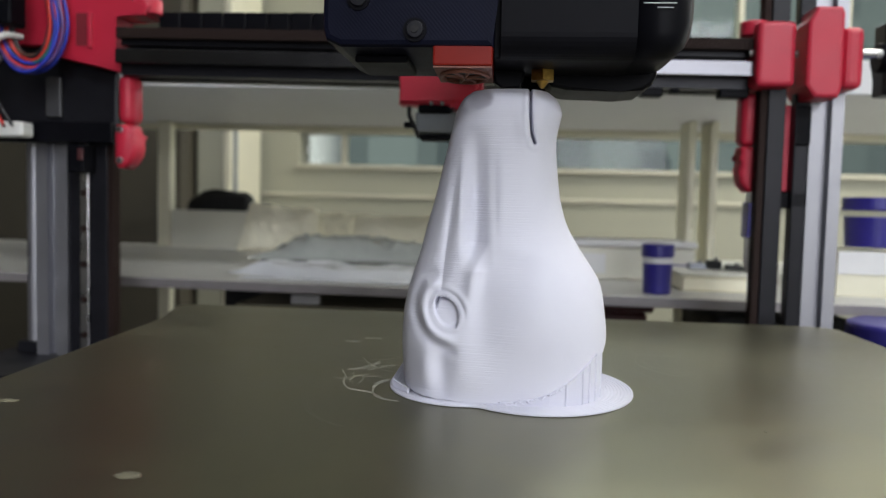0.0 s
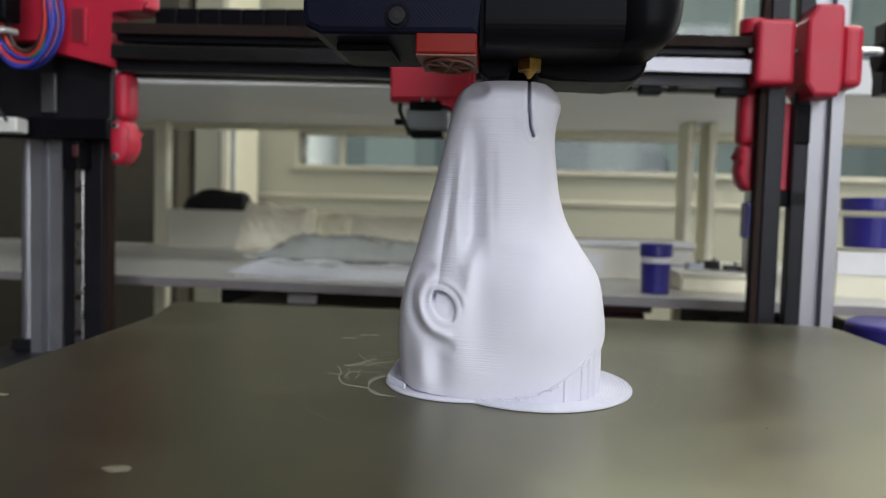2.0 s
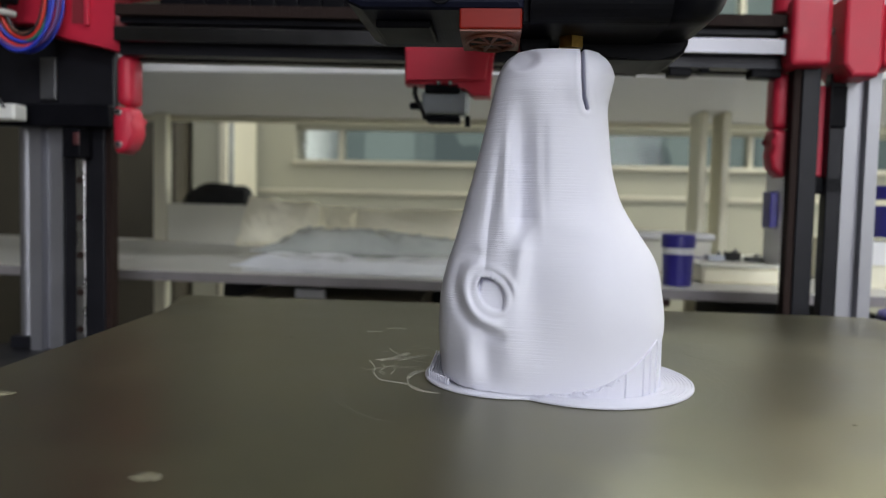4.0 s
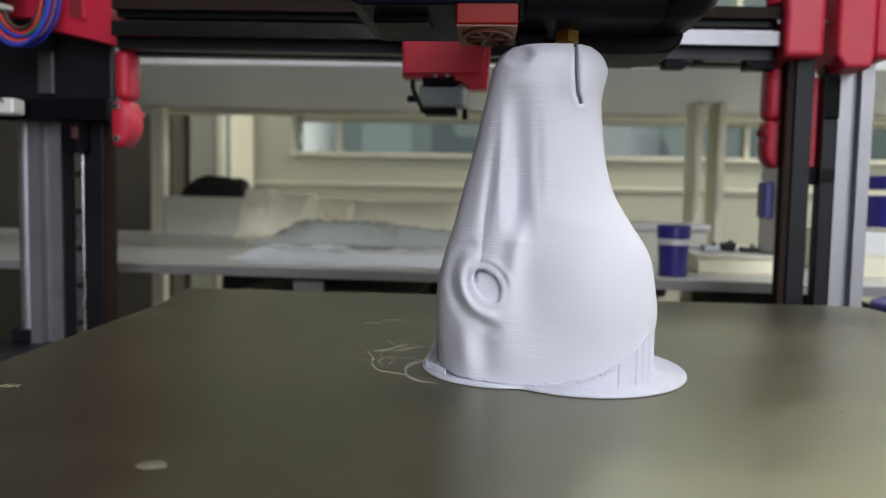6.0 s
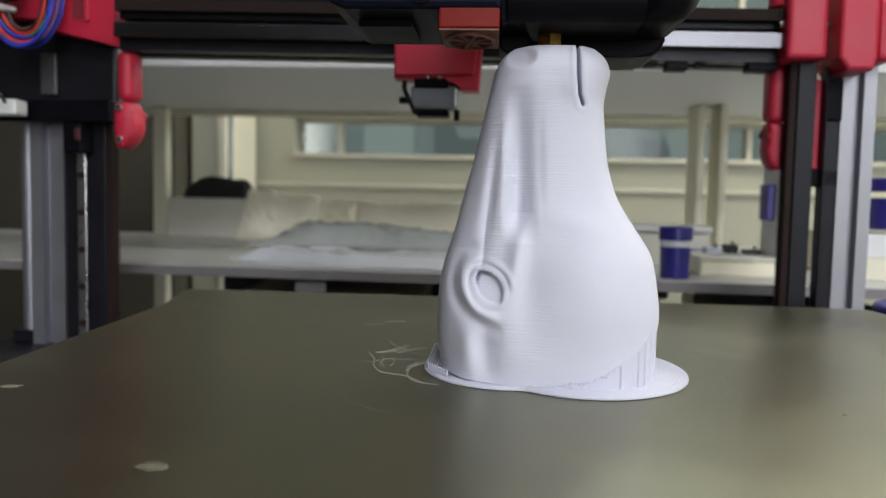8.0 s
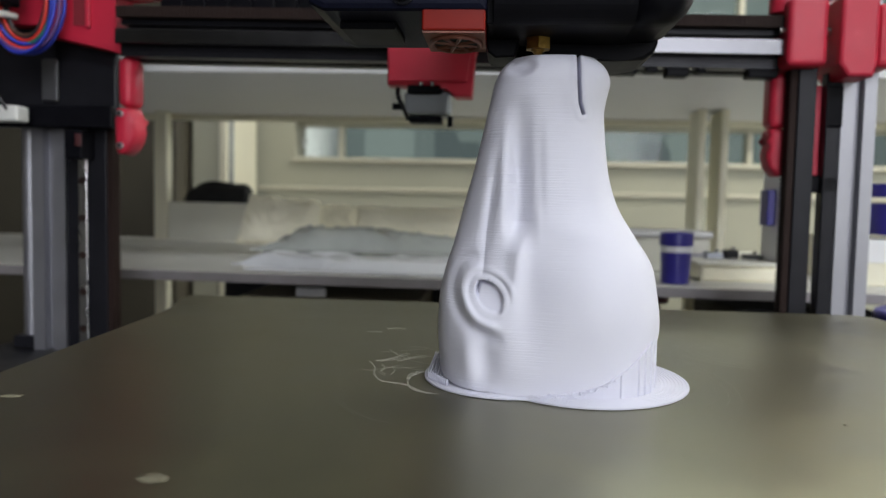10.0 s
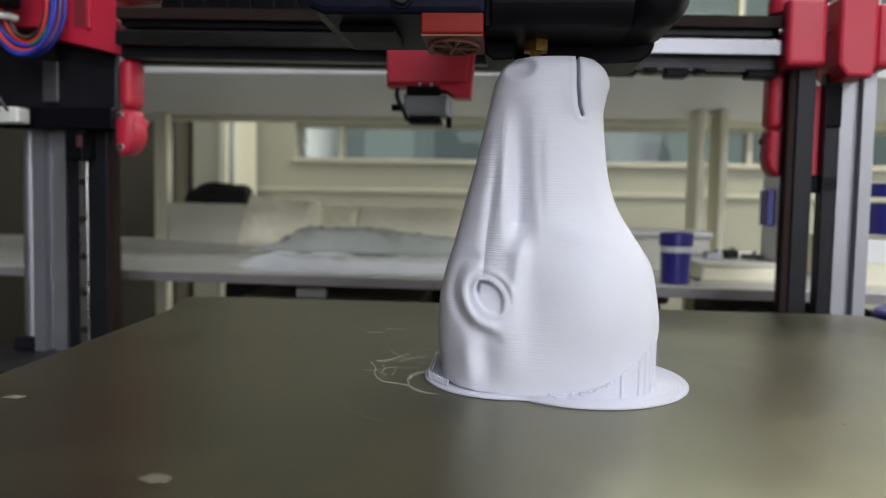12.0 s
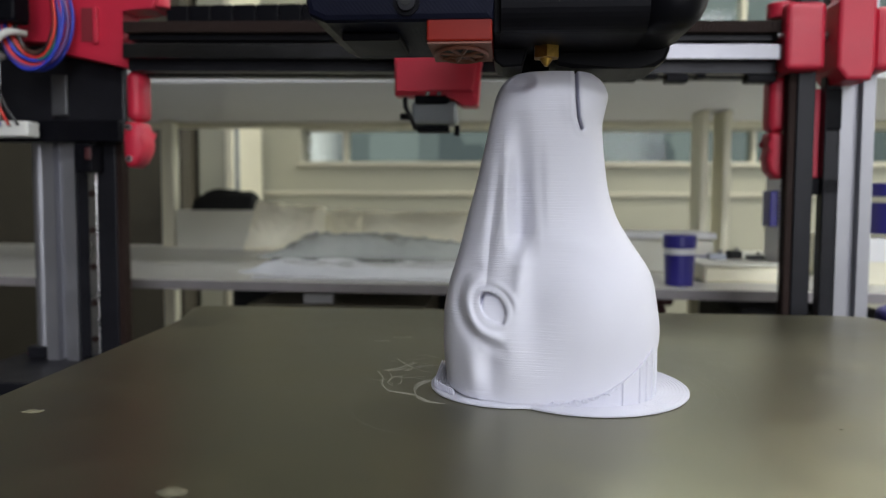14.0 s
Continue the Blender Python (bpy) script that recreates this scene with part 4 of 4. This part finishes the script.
part("sensor_pin", cyl((0.0145, -0.005, -0.0375), "z", 0.0016, 0.006, 10), BLACKP, car)
part("sensor_lead", tube([(-0.016, -0.006, -0.0185), (-0.0155, -0.008, -0.024), (-0.011, -0.009, -0.033), (-0.0095, -0.008, -0.037)], 0.0014, 8), FABRIC, car, "", True)
part("sensor_knob", box(-0.019, -0.013, -0.008, -0.003, -0.031, -0.0275, 0.0005), BLACKP, car)
for x in (-0.002, 0.0045):
    part("screw", cyl((x, -0.0125, -0.017), "y", 0.0012, 0.002, 12), STEEL, car)

# ---- storage shelf behind the printer ----
rack = empty("storage_shelf", (0, 0, 0))
tagged(rack, "white two-board storage shelf on cream steel posts", "shelf")
part("lower_board", prism([(-0.95, 0.397), (0.62, 0.320), (0.62, 0.80), (-0.95, 0.80)], -0.0105, -0.003, "z", 0.0008), SHELF, rack)
# added grey strip; the front edge's shade is in its colour
part("shaded_edge", prism([(-0.95, 0.3945), (0.62, 0.3175), (0.62, 0.3196), (-0.95, 0.3966)], -0.0108, -0.0035, "z", 0.0004), mat("shaded_board_edge", (0.24, 0.22, 0.225), 0.5), rack, "grey strip that carries the shade of the board's edge")
part("upper_board", box(-0.95, 0.62, 0.415, 0.80, 0.165, 0.185, 0.0015), LABEL, rack)
part("front_lip", box(-0.95, 0.62, 0.4105, 0.4146, 0.1585, 0.186, 0.001), LABEL, rack, "white steel front lip")
part("upper_lip", box(-0.95, 0.62, 0.785, 0.80, 0.1575, 0.1648, 0.001), CREAM, rack, "cream steel stiffener")
for x, y in ((-0.452, 0.765), (0.220, 0.69), (0.245, 0.69), (-0.93, 0.765), (0.58, 0.765)):
    w, d = (0.0045, 0.024) if 0 < x < 0.5 else (0.009, 0.009)
    part("post", box(x - w, x + w, y - d, y + d, -0.0028, 0.1648 if y < 0.78 else 0.157, 0.002), CREAM, rack, "cream steel post")
    part("lower_post", box(x - 0.008, x + 0.008, y - 0.009, y + 0.009, Z0, -0.0107, 0.002), CREAM, rack, "cream steel post")
part("base_board", box(-0.95, 0.62, 0.40, 0.80, -0.32, -0.30, 0.002), SHELF, rack)


def sheet_bag(name, label, x0, x1, y0, y1, z0, h, material, seed, turn=0, category="bag", slope=0.15, crisp=5.0, crease=0.9, taper=1.0):
    """A lying bag: a crumpled pillow with a flat sealed edge."""
    bm = bmesh.new()
    nx, ny = 72, 44
    noise.seed_set(seed)

    def lay(up):
        g = []
        for j in range(ny + 1):
            row = []
            for i in range(nx + 1):
                u, v = i / nx, j / ny
                edge = min(u, 1 - u, v, 1 - v)
                f = min(1.0, edge * crisp)
                f = f * f * (3 - 2 * f)
                n = 0.6 + 0.5 * noise.noise(Vector((u * 3.1, v * 2.3, seed))) - crease * abs(noise.noise(Vector((u * 5 + v * 3, v * 4 - u, seed + 7)))) - 0.5 * crease * abs(noise.noise(Vector((u * 13, v * 8 + u * 5, seed + 3))))
                x = x0 + (x1 - x0) * (u + 0.02 * noise.noise(Vector((v * 3, seed, 0))))
                y = y0 + (y1 - y0) * (0.5 + (v - 0.5) * min(1.0, taper + (1 - taper) * u * 3.2) + 0.05 * noise.noise(Vector((u * 3, seed, 4))))
                z = z0 + (0.0012 + h * f * (0.7 + 0.45 * n) * (1 - slope * u) if up else 0.0)
                row.append(bm.verts.new((x, y, max(z, z0 + (0.001 if up else 0)))))
            g.append(row)
        return g

    a, b = lay(True), lay(False)
    for j in range(ny):
        for i in range(nx):
            bm.faces.new((a[j][i], a[j][i + 1], a[j + 1][i + 1], a[j + 1][i]))
            bm.faces.new((b[j][i], b[j + 1][i], b[j + 1][i + 1], b[j][i + 1]))
    ring = [(0, i) for i in range(nx)] + [(j, nx) for j in range(ny)] + [(ny, i) for i in range(nx, 0, -1)] + [(j, 0) for j in range(ny, 0, -1)]
    for (j, i), (j2, i2) in zip(ring, ring[1:] + ring[:1]):
        bm.faces.new((a[j][i], b[j][i], b[j2][i2], a[j2][i2]))
    ob = part(name, bm, material, None, "", True)
    if category == "bag":
        part("sealed_edge", box(x0 + 0.1 * (x1 - x0), x1 - 0.1 * (x1 - x0), y0 - 0.006, y0 + 0.006, z0 + 0.0004, z0 + 0.0016, 0.0003), material, ob)
    if turn:
        ob.matrix_world = Matrix.Translation(((x0 + x1) / 2, (y0 + y1) / 2, 0)) @ pose(0, 0, 0, 0, 0, turn) @ Matrix.Translation((-(x0 + x1) / 2, -(y0 + y1) / 2, 0))
    return tagged(ob, label, category)


ST = -0.003
def packet(name, label, x0, x1, y, h, lean, seed, cut=0.0, thick=0.010):
    """A creased paper packet standing on its long edge and leaning back; cut: how far its top corner slants."""
    bm = bmesh.new()
    nx, nz_ = 40, 26

    def point(u, v, back):
        left = x0 + cut * (1 - v) * -0.25 + cut * 0.25
        x = left + (x1 - left) * u
        top = h * (1 - 0.30 * cut / max(0.01, x1 - x0) * u) + 0.003 * noise.noise(Vector((u * 5, seed, 1)))
        puff = thick * 0.5 * (min(1.0, 6 * min(u, 1 - u, v + 0.05, 1 - v)) ** 0.5)
        dent = 0.0035 * noise.noise(Vector((u * 4, v * 3, seed))) - 0.003 * abs(noise.noise(Vector((u * 7 + v * 3, v * 5, seed + 5))))
        return (x + 0.002 * noise.noise(Vector((v * 4, seed, 9))), y + lean * v * h + (puff if back else -puff) + (0 if back else dent), ST + 0.0005 + v * top)

    g = [[[bm.verts.new(point(i / nx, j / nz_, k)) for i in range(nx + 1)] for j in range(nz_ + 1)] for k in (0, 1)]
    for j in range(nz_):
        for i in range(nx):
            for k in (0, 1):
                bm.faces.new((g[k][j][i], g[k][j][i + 1], g[k][j + 1][i + 1], g[k][j + 1][i]))
    ring = [(0, i) for i in range(nx)] + [(j, nx) for j in range(nz_)] + [(nz_, i) for i in range(nx, 0, -1)] + [(j, 0) for j in range(nz_, 0, -1)]
    for (j, i), (j2, i2) in zip(ring, ring[1:] + ring[:1]):
        bm.faces.new((g[0][j][i], g[1][j][i], g[1][j2][i2], g[0][j2][i2]))
    ob = tagged(part(name, bm, PAPER, None, "", True), label, "paper bag")
    part("folded_flap", box(x0 + 0.6 * (x1 - x0), x1 - 0.012, y - thick * 0.5 - 0.0028, y - thick * 0.5 - 0.0012, ST + 0.006, ST + 0.018, 0.0004), PAPER, ob)
    return ob


sheet_bag("plastic_bag", "clear whitish plastic bag lying at the shelf's edge", -0.236, 0.06, 0.372, 0.458, ST, 0.0115, CLEAR, 3, -4, crisp=8, crease=1.1, taper=0.06)
# black slab added to draw the shadow line below the silvery bag
tray = empty("bag_shadow_slab", (-0.15, 0.545, ST))
tagged(tray, "flat black slab added as the dark shadow line under a silvery bag", "tray")
part("base", box(-0.080, 0.145, -0.062, 0.075, 0.0, 0.0065, 0.0008), FABRIC, tray)
part("lip", box(-0.078, 0.143, -0.060, -0.056, 0.0067, 0.0080, 0.0004), FABRIC, tray)
sheet_bag("plastic_bag", "silvery crumpled plastic bag lying on a flat black slab", -0.238, -0.005, 0.480, 0.615, ST + 0.0082, 0.029, FOIL, 11, -4, crisp=5, crease=1.6, slope=0.6)
packet("paper_bag", "cream creased paper bag leaning beside the bin", -0.330, -0.228, 0.700, 0.062, 0.25, 5, cut=0.05)
packet("paper_bag", "cream paper packet standing at the shelf's back", -0.236, -0.186, 0.722, 0.050, 0.3, 8)
packet("paper_bag", "cream paper packet standing at the shelf's back", -0.184, -0.040, 0.708, 0.049, 0.3, 14)
bn = empty("storage_bin", (-0.385, 0.745, ST))
tagged(bn, "cloudy white plastic bin on the shelf", "bin")
bm = box(-0.05, 0.07, -0.002, 0.0, 0.0, 0.05, 0.0006)
part("front", bm, BIN, bn)
part("back", box(-0.05, 0.07, 0.045, 0.047, 0, 0.05, 0.0006), BIN, bn)
part("side", box(-0.05, -0.048, 0.0005, 0.0445, 0, 0.05, 0.0006), BIN, bn)
part("side", box(0.068, 0.07, 0.0005, 0.0445, 0, 0.05, 0.0006), BIN, bn)
part("bottom", box(-0.0475, 0.0675, 0.0005, 0.0445, 0, 0.002, 0), BIN, bn)
bm = bmesh.new()
bmesh.ops.create_icosphere(bm, subdivisions=5, radius=1)
for v in bm.verts:
    k = 1 + 0.10 * noise.noise(v.co * 2.2) + 0.03 * noise.noise(v.co * 6)
    v.co = Vector((math.copysign(abs(v.co.x) ** 0.65, v.co.x) * 0.050, v.co.y * 0.0175, math.copysign(abs(v.co.z) ** 0.75, v.co.z) * 0.035)) * k
pouch = tagged(part("fabric_pouch", bm, FABRIC, None, "", True), "black rounded fabric pouch in the bin", "pouch")
pouch.location = (-0.374, 0.7675, 0.0385)


def jar(name, at, r, h, label, band=True, squash=1.0):
    j = empty(name, at)
    tagged(j, label, "jar", "blue jars")
    part("body", cyl((0, 0, h * 0.31), "z", r * 0.88, h * 0.62, 36, r * 0.95, bevel=0.0008), BLUE, j)
    if band:
        part("label_band", cyl((0, 0, h * 0.675), "z", r * 0.97, h * 0.12, 36, bevel=0.0004), LABEL, j, "white band under the lid")
    part("lid", cyl((0, 0, h * 0.87), "z", r * 1.04, h * 0.265, 36, bevel=0.0012), BLUE, j)
    return j


jar("jar", (0.127, 0.37, ST), 0.0118, 0.0385, "small dark blue jar with a white band on the shelf")
jar("jar", (0.303, 0.41, 0.036), 0.021, 0.040, "dark blue jar with a lid on a carton", False)
bx = empty("carton", (0.315, 0.43, ST))
tagged(bx, "pale cardboard carton carrying a blue jar", "carton")
part("body", box(-0.045, 0.06, -0.04, 0.06, 0, 0.036, 0.0008), CREAM, bx)
part("flap", box(-0.045, 0.06, -0.0415, -0.0405, 0.018, 0.036, 0.0003), LABEL, bx)
cl = empty("clear_box", (0.12, 0.47, ST))
tagged(cl, "cloudy plastic box with a lid and printed label", "plastic box")
part("body", box(-0.07, 0.06, 0, 0.07, 0, 0.030, 0.002), BIN, cl)
part("lid", box(-0.072, 0.062, -0.002, 0.072, 0.0305, 0.036, 0.0015), LABEL, cl)
part("label", box(-0.045, -0.02, -0.0012, -0.0004, 0.006, 0.024, 0), LABEL, cl)
part("handle", box(0.03, 0.058, -0.005, -0.0003, 0.012, 0.016, 0.0008), BLUE, cl, "dark blue latch")
st = empty("storage_tray", (0.185, 0.425, ST))
tagged(st, "cream plastic tray lying on the shelf", "tray")
part("body", box(-0.034, 0.028, -0.035, 0.035, 0.0, 0.013, 0.002), PAPER, st)
part("rim", box(-0.036, 0.030, -0.037, 0.037, 0.0131, 0.0152, 0.0008), BIN, st)
for k, (x, y, w, h, m) in enumerate(((-0.012, 0.012, 0.014, 0.005, GREYP), (0.004, 0.018, 0.011, 0.007, FABRIC), (0.019, 0.010, 0.013, 0.004, TABLE))):
    tl = empty("metal_part", (0.185 + x, 0.425 + y, ST + 0.0153))
    tagged(tl, "small dark metal part lying on the cream tray", "metal part", "small metal parts")
    part("block", box(-w / 2, w / 2, -0.006, 0.006, 0, h, 0.0008), m, tl)
    part("stud", cyl((w * 0.2, 0, h + 0.0013), "z", 0.002, 0.0025, 14), STEEL, tl)
slim = empty("slim_box", (0.217, 0.42, ST))
tagged(slim, "slim pale grey upright box with a blue tab", "box")
part("body", box(-0.0045, 0.0045, -0.02, 0.02, 0, 0.098, 0.001), LABEL, slim)
part("tab", box(-0.0112, -0.0047, -0.012, 0.006, 0.044, 0.073, 0.001), BLUE, slim, "dark blue plastic tab")
tub = empty("storage_tub", (0.283, 0.300, BZ))
tagged(tub, "dark blue plastic tub with a lid on the worktop", "tub")
part("body", cyl((0, 0, 0.045), "z", 0.034, 0.09, 40, 0.037, bevel=0.002), BLUE, tub)
part("lid", cyl((0, 0, 0.0975), "z", 0.040, 0.0145, 40, bevel=0.003), BLUE, tub)
# below the board
cr = empty("storage_box", (0.12, 0.55, -0.30))
tagged(cr, "dark red plastic crate under the shelf board", "crate")
part("body", box(-0.11, 0.02, -0.08, 0.1, 0, 0.268, 0.004), DARKRED, cr)
part("rim", box(-0.115, 0.025, -0.085, 0.105, 0.268, 0.28, 0.003), DARKRED, cr)
cr = empty("storage_box", (0.25, 0.5, -0.30))
tagged(cr, "black plastic crate under the shelf board", "crate")
part("body", box(-0.05, 0.06, -0.05, 0.1, 0, 0.26, 0.004), FABRIC, cr)
part("rim", box(-0.055, 0.065, -0.055, 0.105, 0.26, 0.27, 0.003), FABRIC, cr)
# added crate; its black makes the dark space below the board
cr = empty("storage_box", (-0.2, 0.6, -0.30))
tagged(cr, "black crate added to fill the dark under the shelf board", "crate")
part("body", box(-0.117, 0.19, 0.02, 0.13, 0, 0.262, 0.006), FABRIC, cr)
part("rim", box(-0.122, 0.195, 0.015, 0.135, 0.262, 0.276, 0.003), FABRIC, cr)
part("handle", box(-0.03, 0.05, 0.008, 0.0145, 0.235, 0.246, 0.002), BIN, cr, "pale plastic handle")
cr = empty("storage_box", (-0.15, 0.50, -0.30))
tagged(cr, "taupe cardboard box with a pale tag under the shelf board", "box")
part("body", box(-0.076, 0.075, -0.078, 0.085, 0, 0.262, 0.003), mat("taupe_cardboard", (0.20, 0.18, 0.13), 0.7, var=0.12, scale=25), cr)
part("lid", box(-0.079, 0.078, -0.081, 0.088, 0.2625, 0.2705, 0.002), mat("taupe_cardboard_lid", (0.24, 0.22, 0.16), 0.7, var=0.12, scale=25), cr)
part("tag", box(-0.030, -0.004, -0.076, -0.070, 0.2708, 0.279, 0.0008), LABEL, cr, "pale paper tag")
# tall cabinet by the far wall
cab = empty("tall_cabinet", (-0.583, 1.3, Z0))
tagged(cab, "beige cabinet with a cream edge standing by the wall", "cabinet")
part("body", box(-0.045, 0.012, 0, 0.17, 0, 1.6, 0.003), WALL, cab)
part("door", box(-0.044, 0.011, -0.018, -0.0005, 0.02, 1.58, 0.003), WALL, cab)
part("hanging_strip", box(0.036, 0.046, -0.03, -0.027, 0.85, 1.25, 0.0005), FOIL, cab, "shiny hanging plastic strip")
part("strip_hook", box(0.0285, 0.0455, -0.032, -0.0305, 1.245, 1.255, 0.0005), STEEL, cab)
part("edge_strip", box(0.0125, 0.028, -0.02, 0.17, 0, 1.6, 0.002), CREAM, cab, "cream edge strip")


dark = empty("tall_cabinet", (-1.15, 1.25, Z0))
tagged(dark, "dark brown tall cupboard standing by the wall", "cabinet")
DARKWOOD = mat("dark_brown_laminate", (0.07, 0.062, 0.045), 0.5, var=0.15, scale=12)
part("body", box(-0.3, 0.515, 0, 0.22, 0, 1.7, 0.003), DARKWOOD, dark)
for a, b in ((-0.298, 0.107), (0.111, 0.513)):
    door = part("door", box(a, b, -0.018, -0.0005, 0.03, 1.68, 0.002), DARKWOOD, dark)
    part("handle", box(b - 0.03, b - 0.02, -0.035, -0.0185, 0.8, 0.95, 0.002), STEEL, door)


# ---- what moves ----
# seconds and place of the nozzle's tip on the layer, metres
HEAD = [
    (0.0, 0.0165, 0.0240),
    (0.1, 0.0157, 0.0212),
    (0.2, 0.0162, 0.0216),
    (0.3, 0.0186, 0.0242),
    (0.4, 0.0190, 0.0267),
    (0.5, 0.0181, 0.0291),
    (0.6, 0.0180, 0.0307),
    (0.7, 0.0186, 0.0307),
    (0.8, 0.0184, 0.0303),
    (0.9, 0.0157, 0.0296),
    (1.0, 0.0059, 0.0289),
    (1.1, 0.0021, 0.0295),
    (1.2, 0.0011, 0.0299),
    (1.3, -0.0001, 0.0289),
    (1.4, -0.0002, 0.0266),
    (1.5, 0.0011, 0.0242),
    (1.6, 0.0026, 0.0221),
    (1.7, 0.0055, 0.0201),
    (1.8, 0.0089, 0.0195),
    (1.9, 0.0120, 0.0194),
    (2.0, 0.0125, 0.0201),
    (2.1, 0.0104, 0.0239),
    (2.2, 0.0079, 0.0287),
    (2.3, 0.0077, 0.0326),
    (2.4, 0.0097, 0.0364),
    (2.5, 0.0106, 0.0388),
    (2.6, 0.0096, 0.0369),
    (2.7, 0.0075, 0.0350),
    (2.8, 0.0044, 0.0377),
    (2.9, 0.0009, 0.0385),
    (3.0, -0.0015, 0.0345),
    (3.1, -0.0024, 0.0305),
    (3.2, -0.0017, 0.0286),
    (3.6, 0.0110, 0.0215),
    (4.0, 0.0105, 0.0360),
    (4.5, -0.0005, 0.0345),
    (4.9, -0.0010, 0.0235),
    (5.3, 0.0075, 0.0213),
    (5.4, 0.0107, 0.0209),
    (5.5, 0.0123, 0.0217),
    (5.6, 0.0109, 0.0240),
    (5.7, 0.0092, 0.0271),
    (5.8, 0.0087, 0.0297),
    (5.9, 0.0095, 0.0323),
    (6.0, 0.0111, 0.0354),
    (6.1, 0.0105, 0.0373),
    (6.2, 0.0075, 0.0373),
    (6.3, 0.0041, 0.0363),
    (6.4, 0.0011, 0.0346),
    (6.5, -0.0009, 0.0326),
    (6.6, -0.0025, 0.0301),
    (6.7, -0.0030, 0.0275),
    (6.8, -0.0015, 0.0254),
    (6.9, 0.0006, 0.0233),
    (7.0, 0.0037, 0.0214),
    (7.1, 0.0075, 0.0209),
    (7.2, 0.0110, 0.0213),
    (7.3, 0.0117, 0.0228),
    (7.4, 0.0098, 0.0254),
    (7.5, 0.0081, 0.0284),
    (7.6, 0.0091, 0.0314),
    (7.7, 0.0110, 0.0348),
    (7.8, 0.0113, 0.0373),
    (7.9, 0.0085, 0.0383),
    (8.0, 0.0051, 0.0382),
    (8.1, 0.0025, 0.0371),
    (8.2, -0.0014, 0.0353),
    (8.6, 0.0040, 0.0230),
    (9.0, 0.0115, 0.0225),
    (9.4, 0.0090, 0.0360),
    (9.9, -0.0010, 0.0310),
    (10.3, 0.0112, 0.0243),
    (10.4, 0.0077, 0.0234),
    (10.5, 0.0087, 0.0238),
    (10.6, 0.0082, 0.0278),
    (10.7, 0.0095, 0.0331),
    (10.8, 0.0093, 0.0352),
    (10.9, 0.0050, 0.0341),
    (11.0, 0.0020, 0.0327),
    (11.1, 0.0004, 0.0321),
    (11.2, 0.0001, 0.0317),
    (11.3, 0.0020, 0.0321),
    (11.4, 0.0035, 0.0322),
    (11.5, 0.0015, 0.0314),
    (11.6, 0.0007, 0.0317),
    (11.7, 0.0021, 0.0326),
    (11.8, 0.0032, 0.0325),
    (11.9, 0.0016, 0.0313),
    (12.0, 0.0004, 0.0308),
    (12.1, 0.0019, 0.0321),
    (12.2, 0.0028, 0.0337),
    (12.3, 0.0032, 0.0338),
    (12.4, 0.0029, 0.0293),
    (12.5, 0.0004, 0.0233),
    (12.6, 0.0001, 0.0223),
    (12.7, 0.0002, 0.0233),
    (12.8, 0.0019, 0.0226),
    (12.9, 0.0036, 0.0210),
    (13.0, 0.0028, 0.0204),
    (13.1, 0.0015, 0.0215),
    (13.2, 0.0005, 0.0221),
    (13.3, 0.0010, 0.0223),
    (13.4, 0.0015, 0.0218),
    (13.5, 0.0014, 0.0207),
    (13.6, 0.0019, 0.0208),
    (13.7, 0.0028, 0.0205),
    (13.8, 0.0037, 0.0192),
    (13.9, 0.0036, 0.0181),
    (14.0, 0.0032, 0.0165),
]
TOP = 0.1008


def motions():
    walk(tool, [(t, pose(x, y, TOP)) for t, x, y in HEAD])
    walk(car, [(t, pose(x - 0.0525, 0.235, 0.139)) for t, x, y in HEAD])


motions()
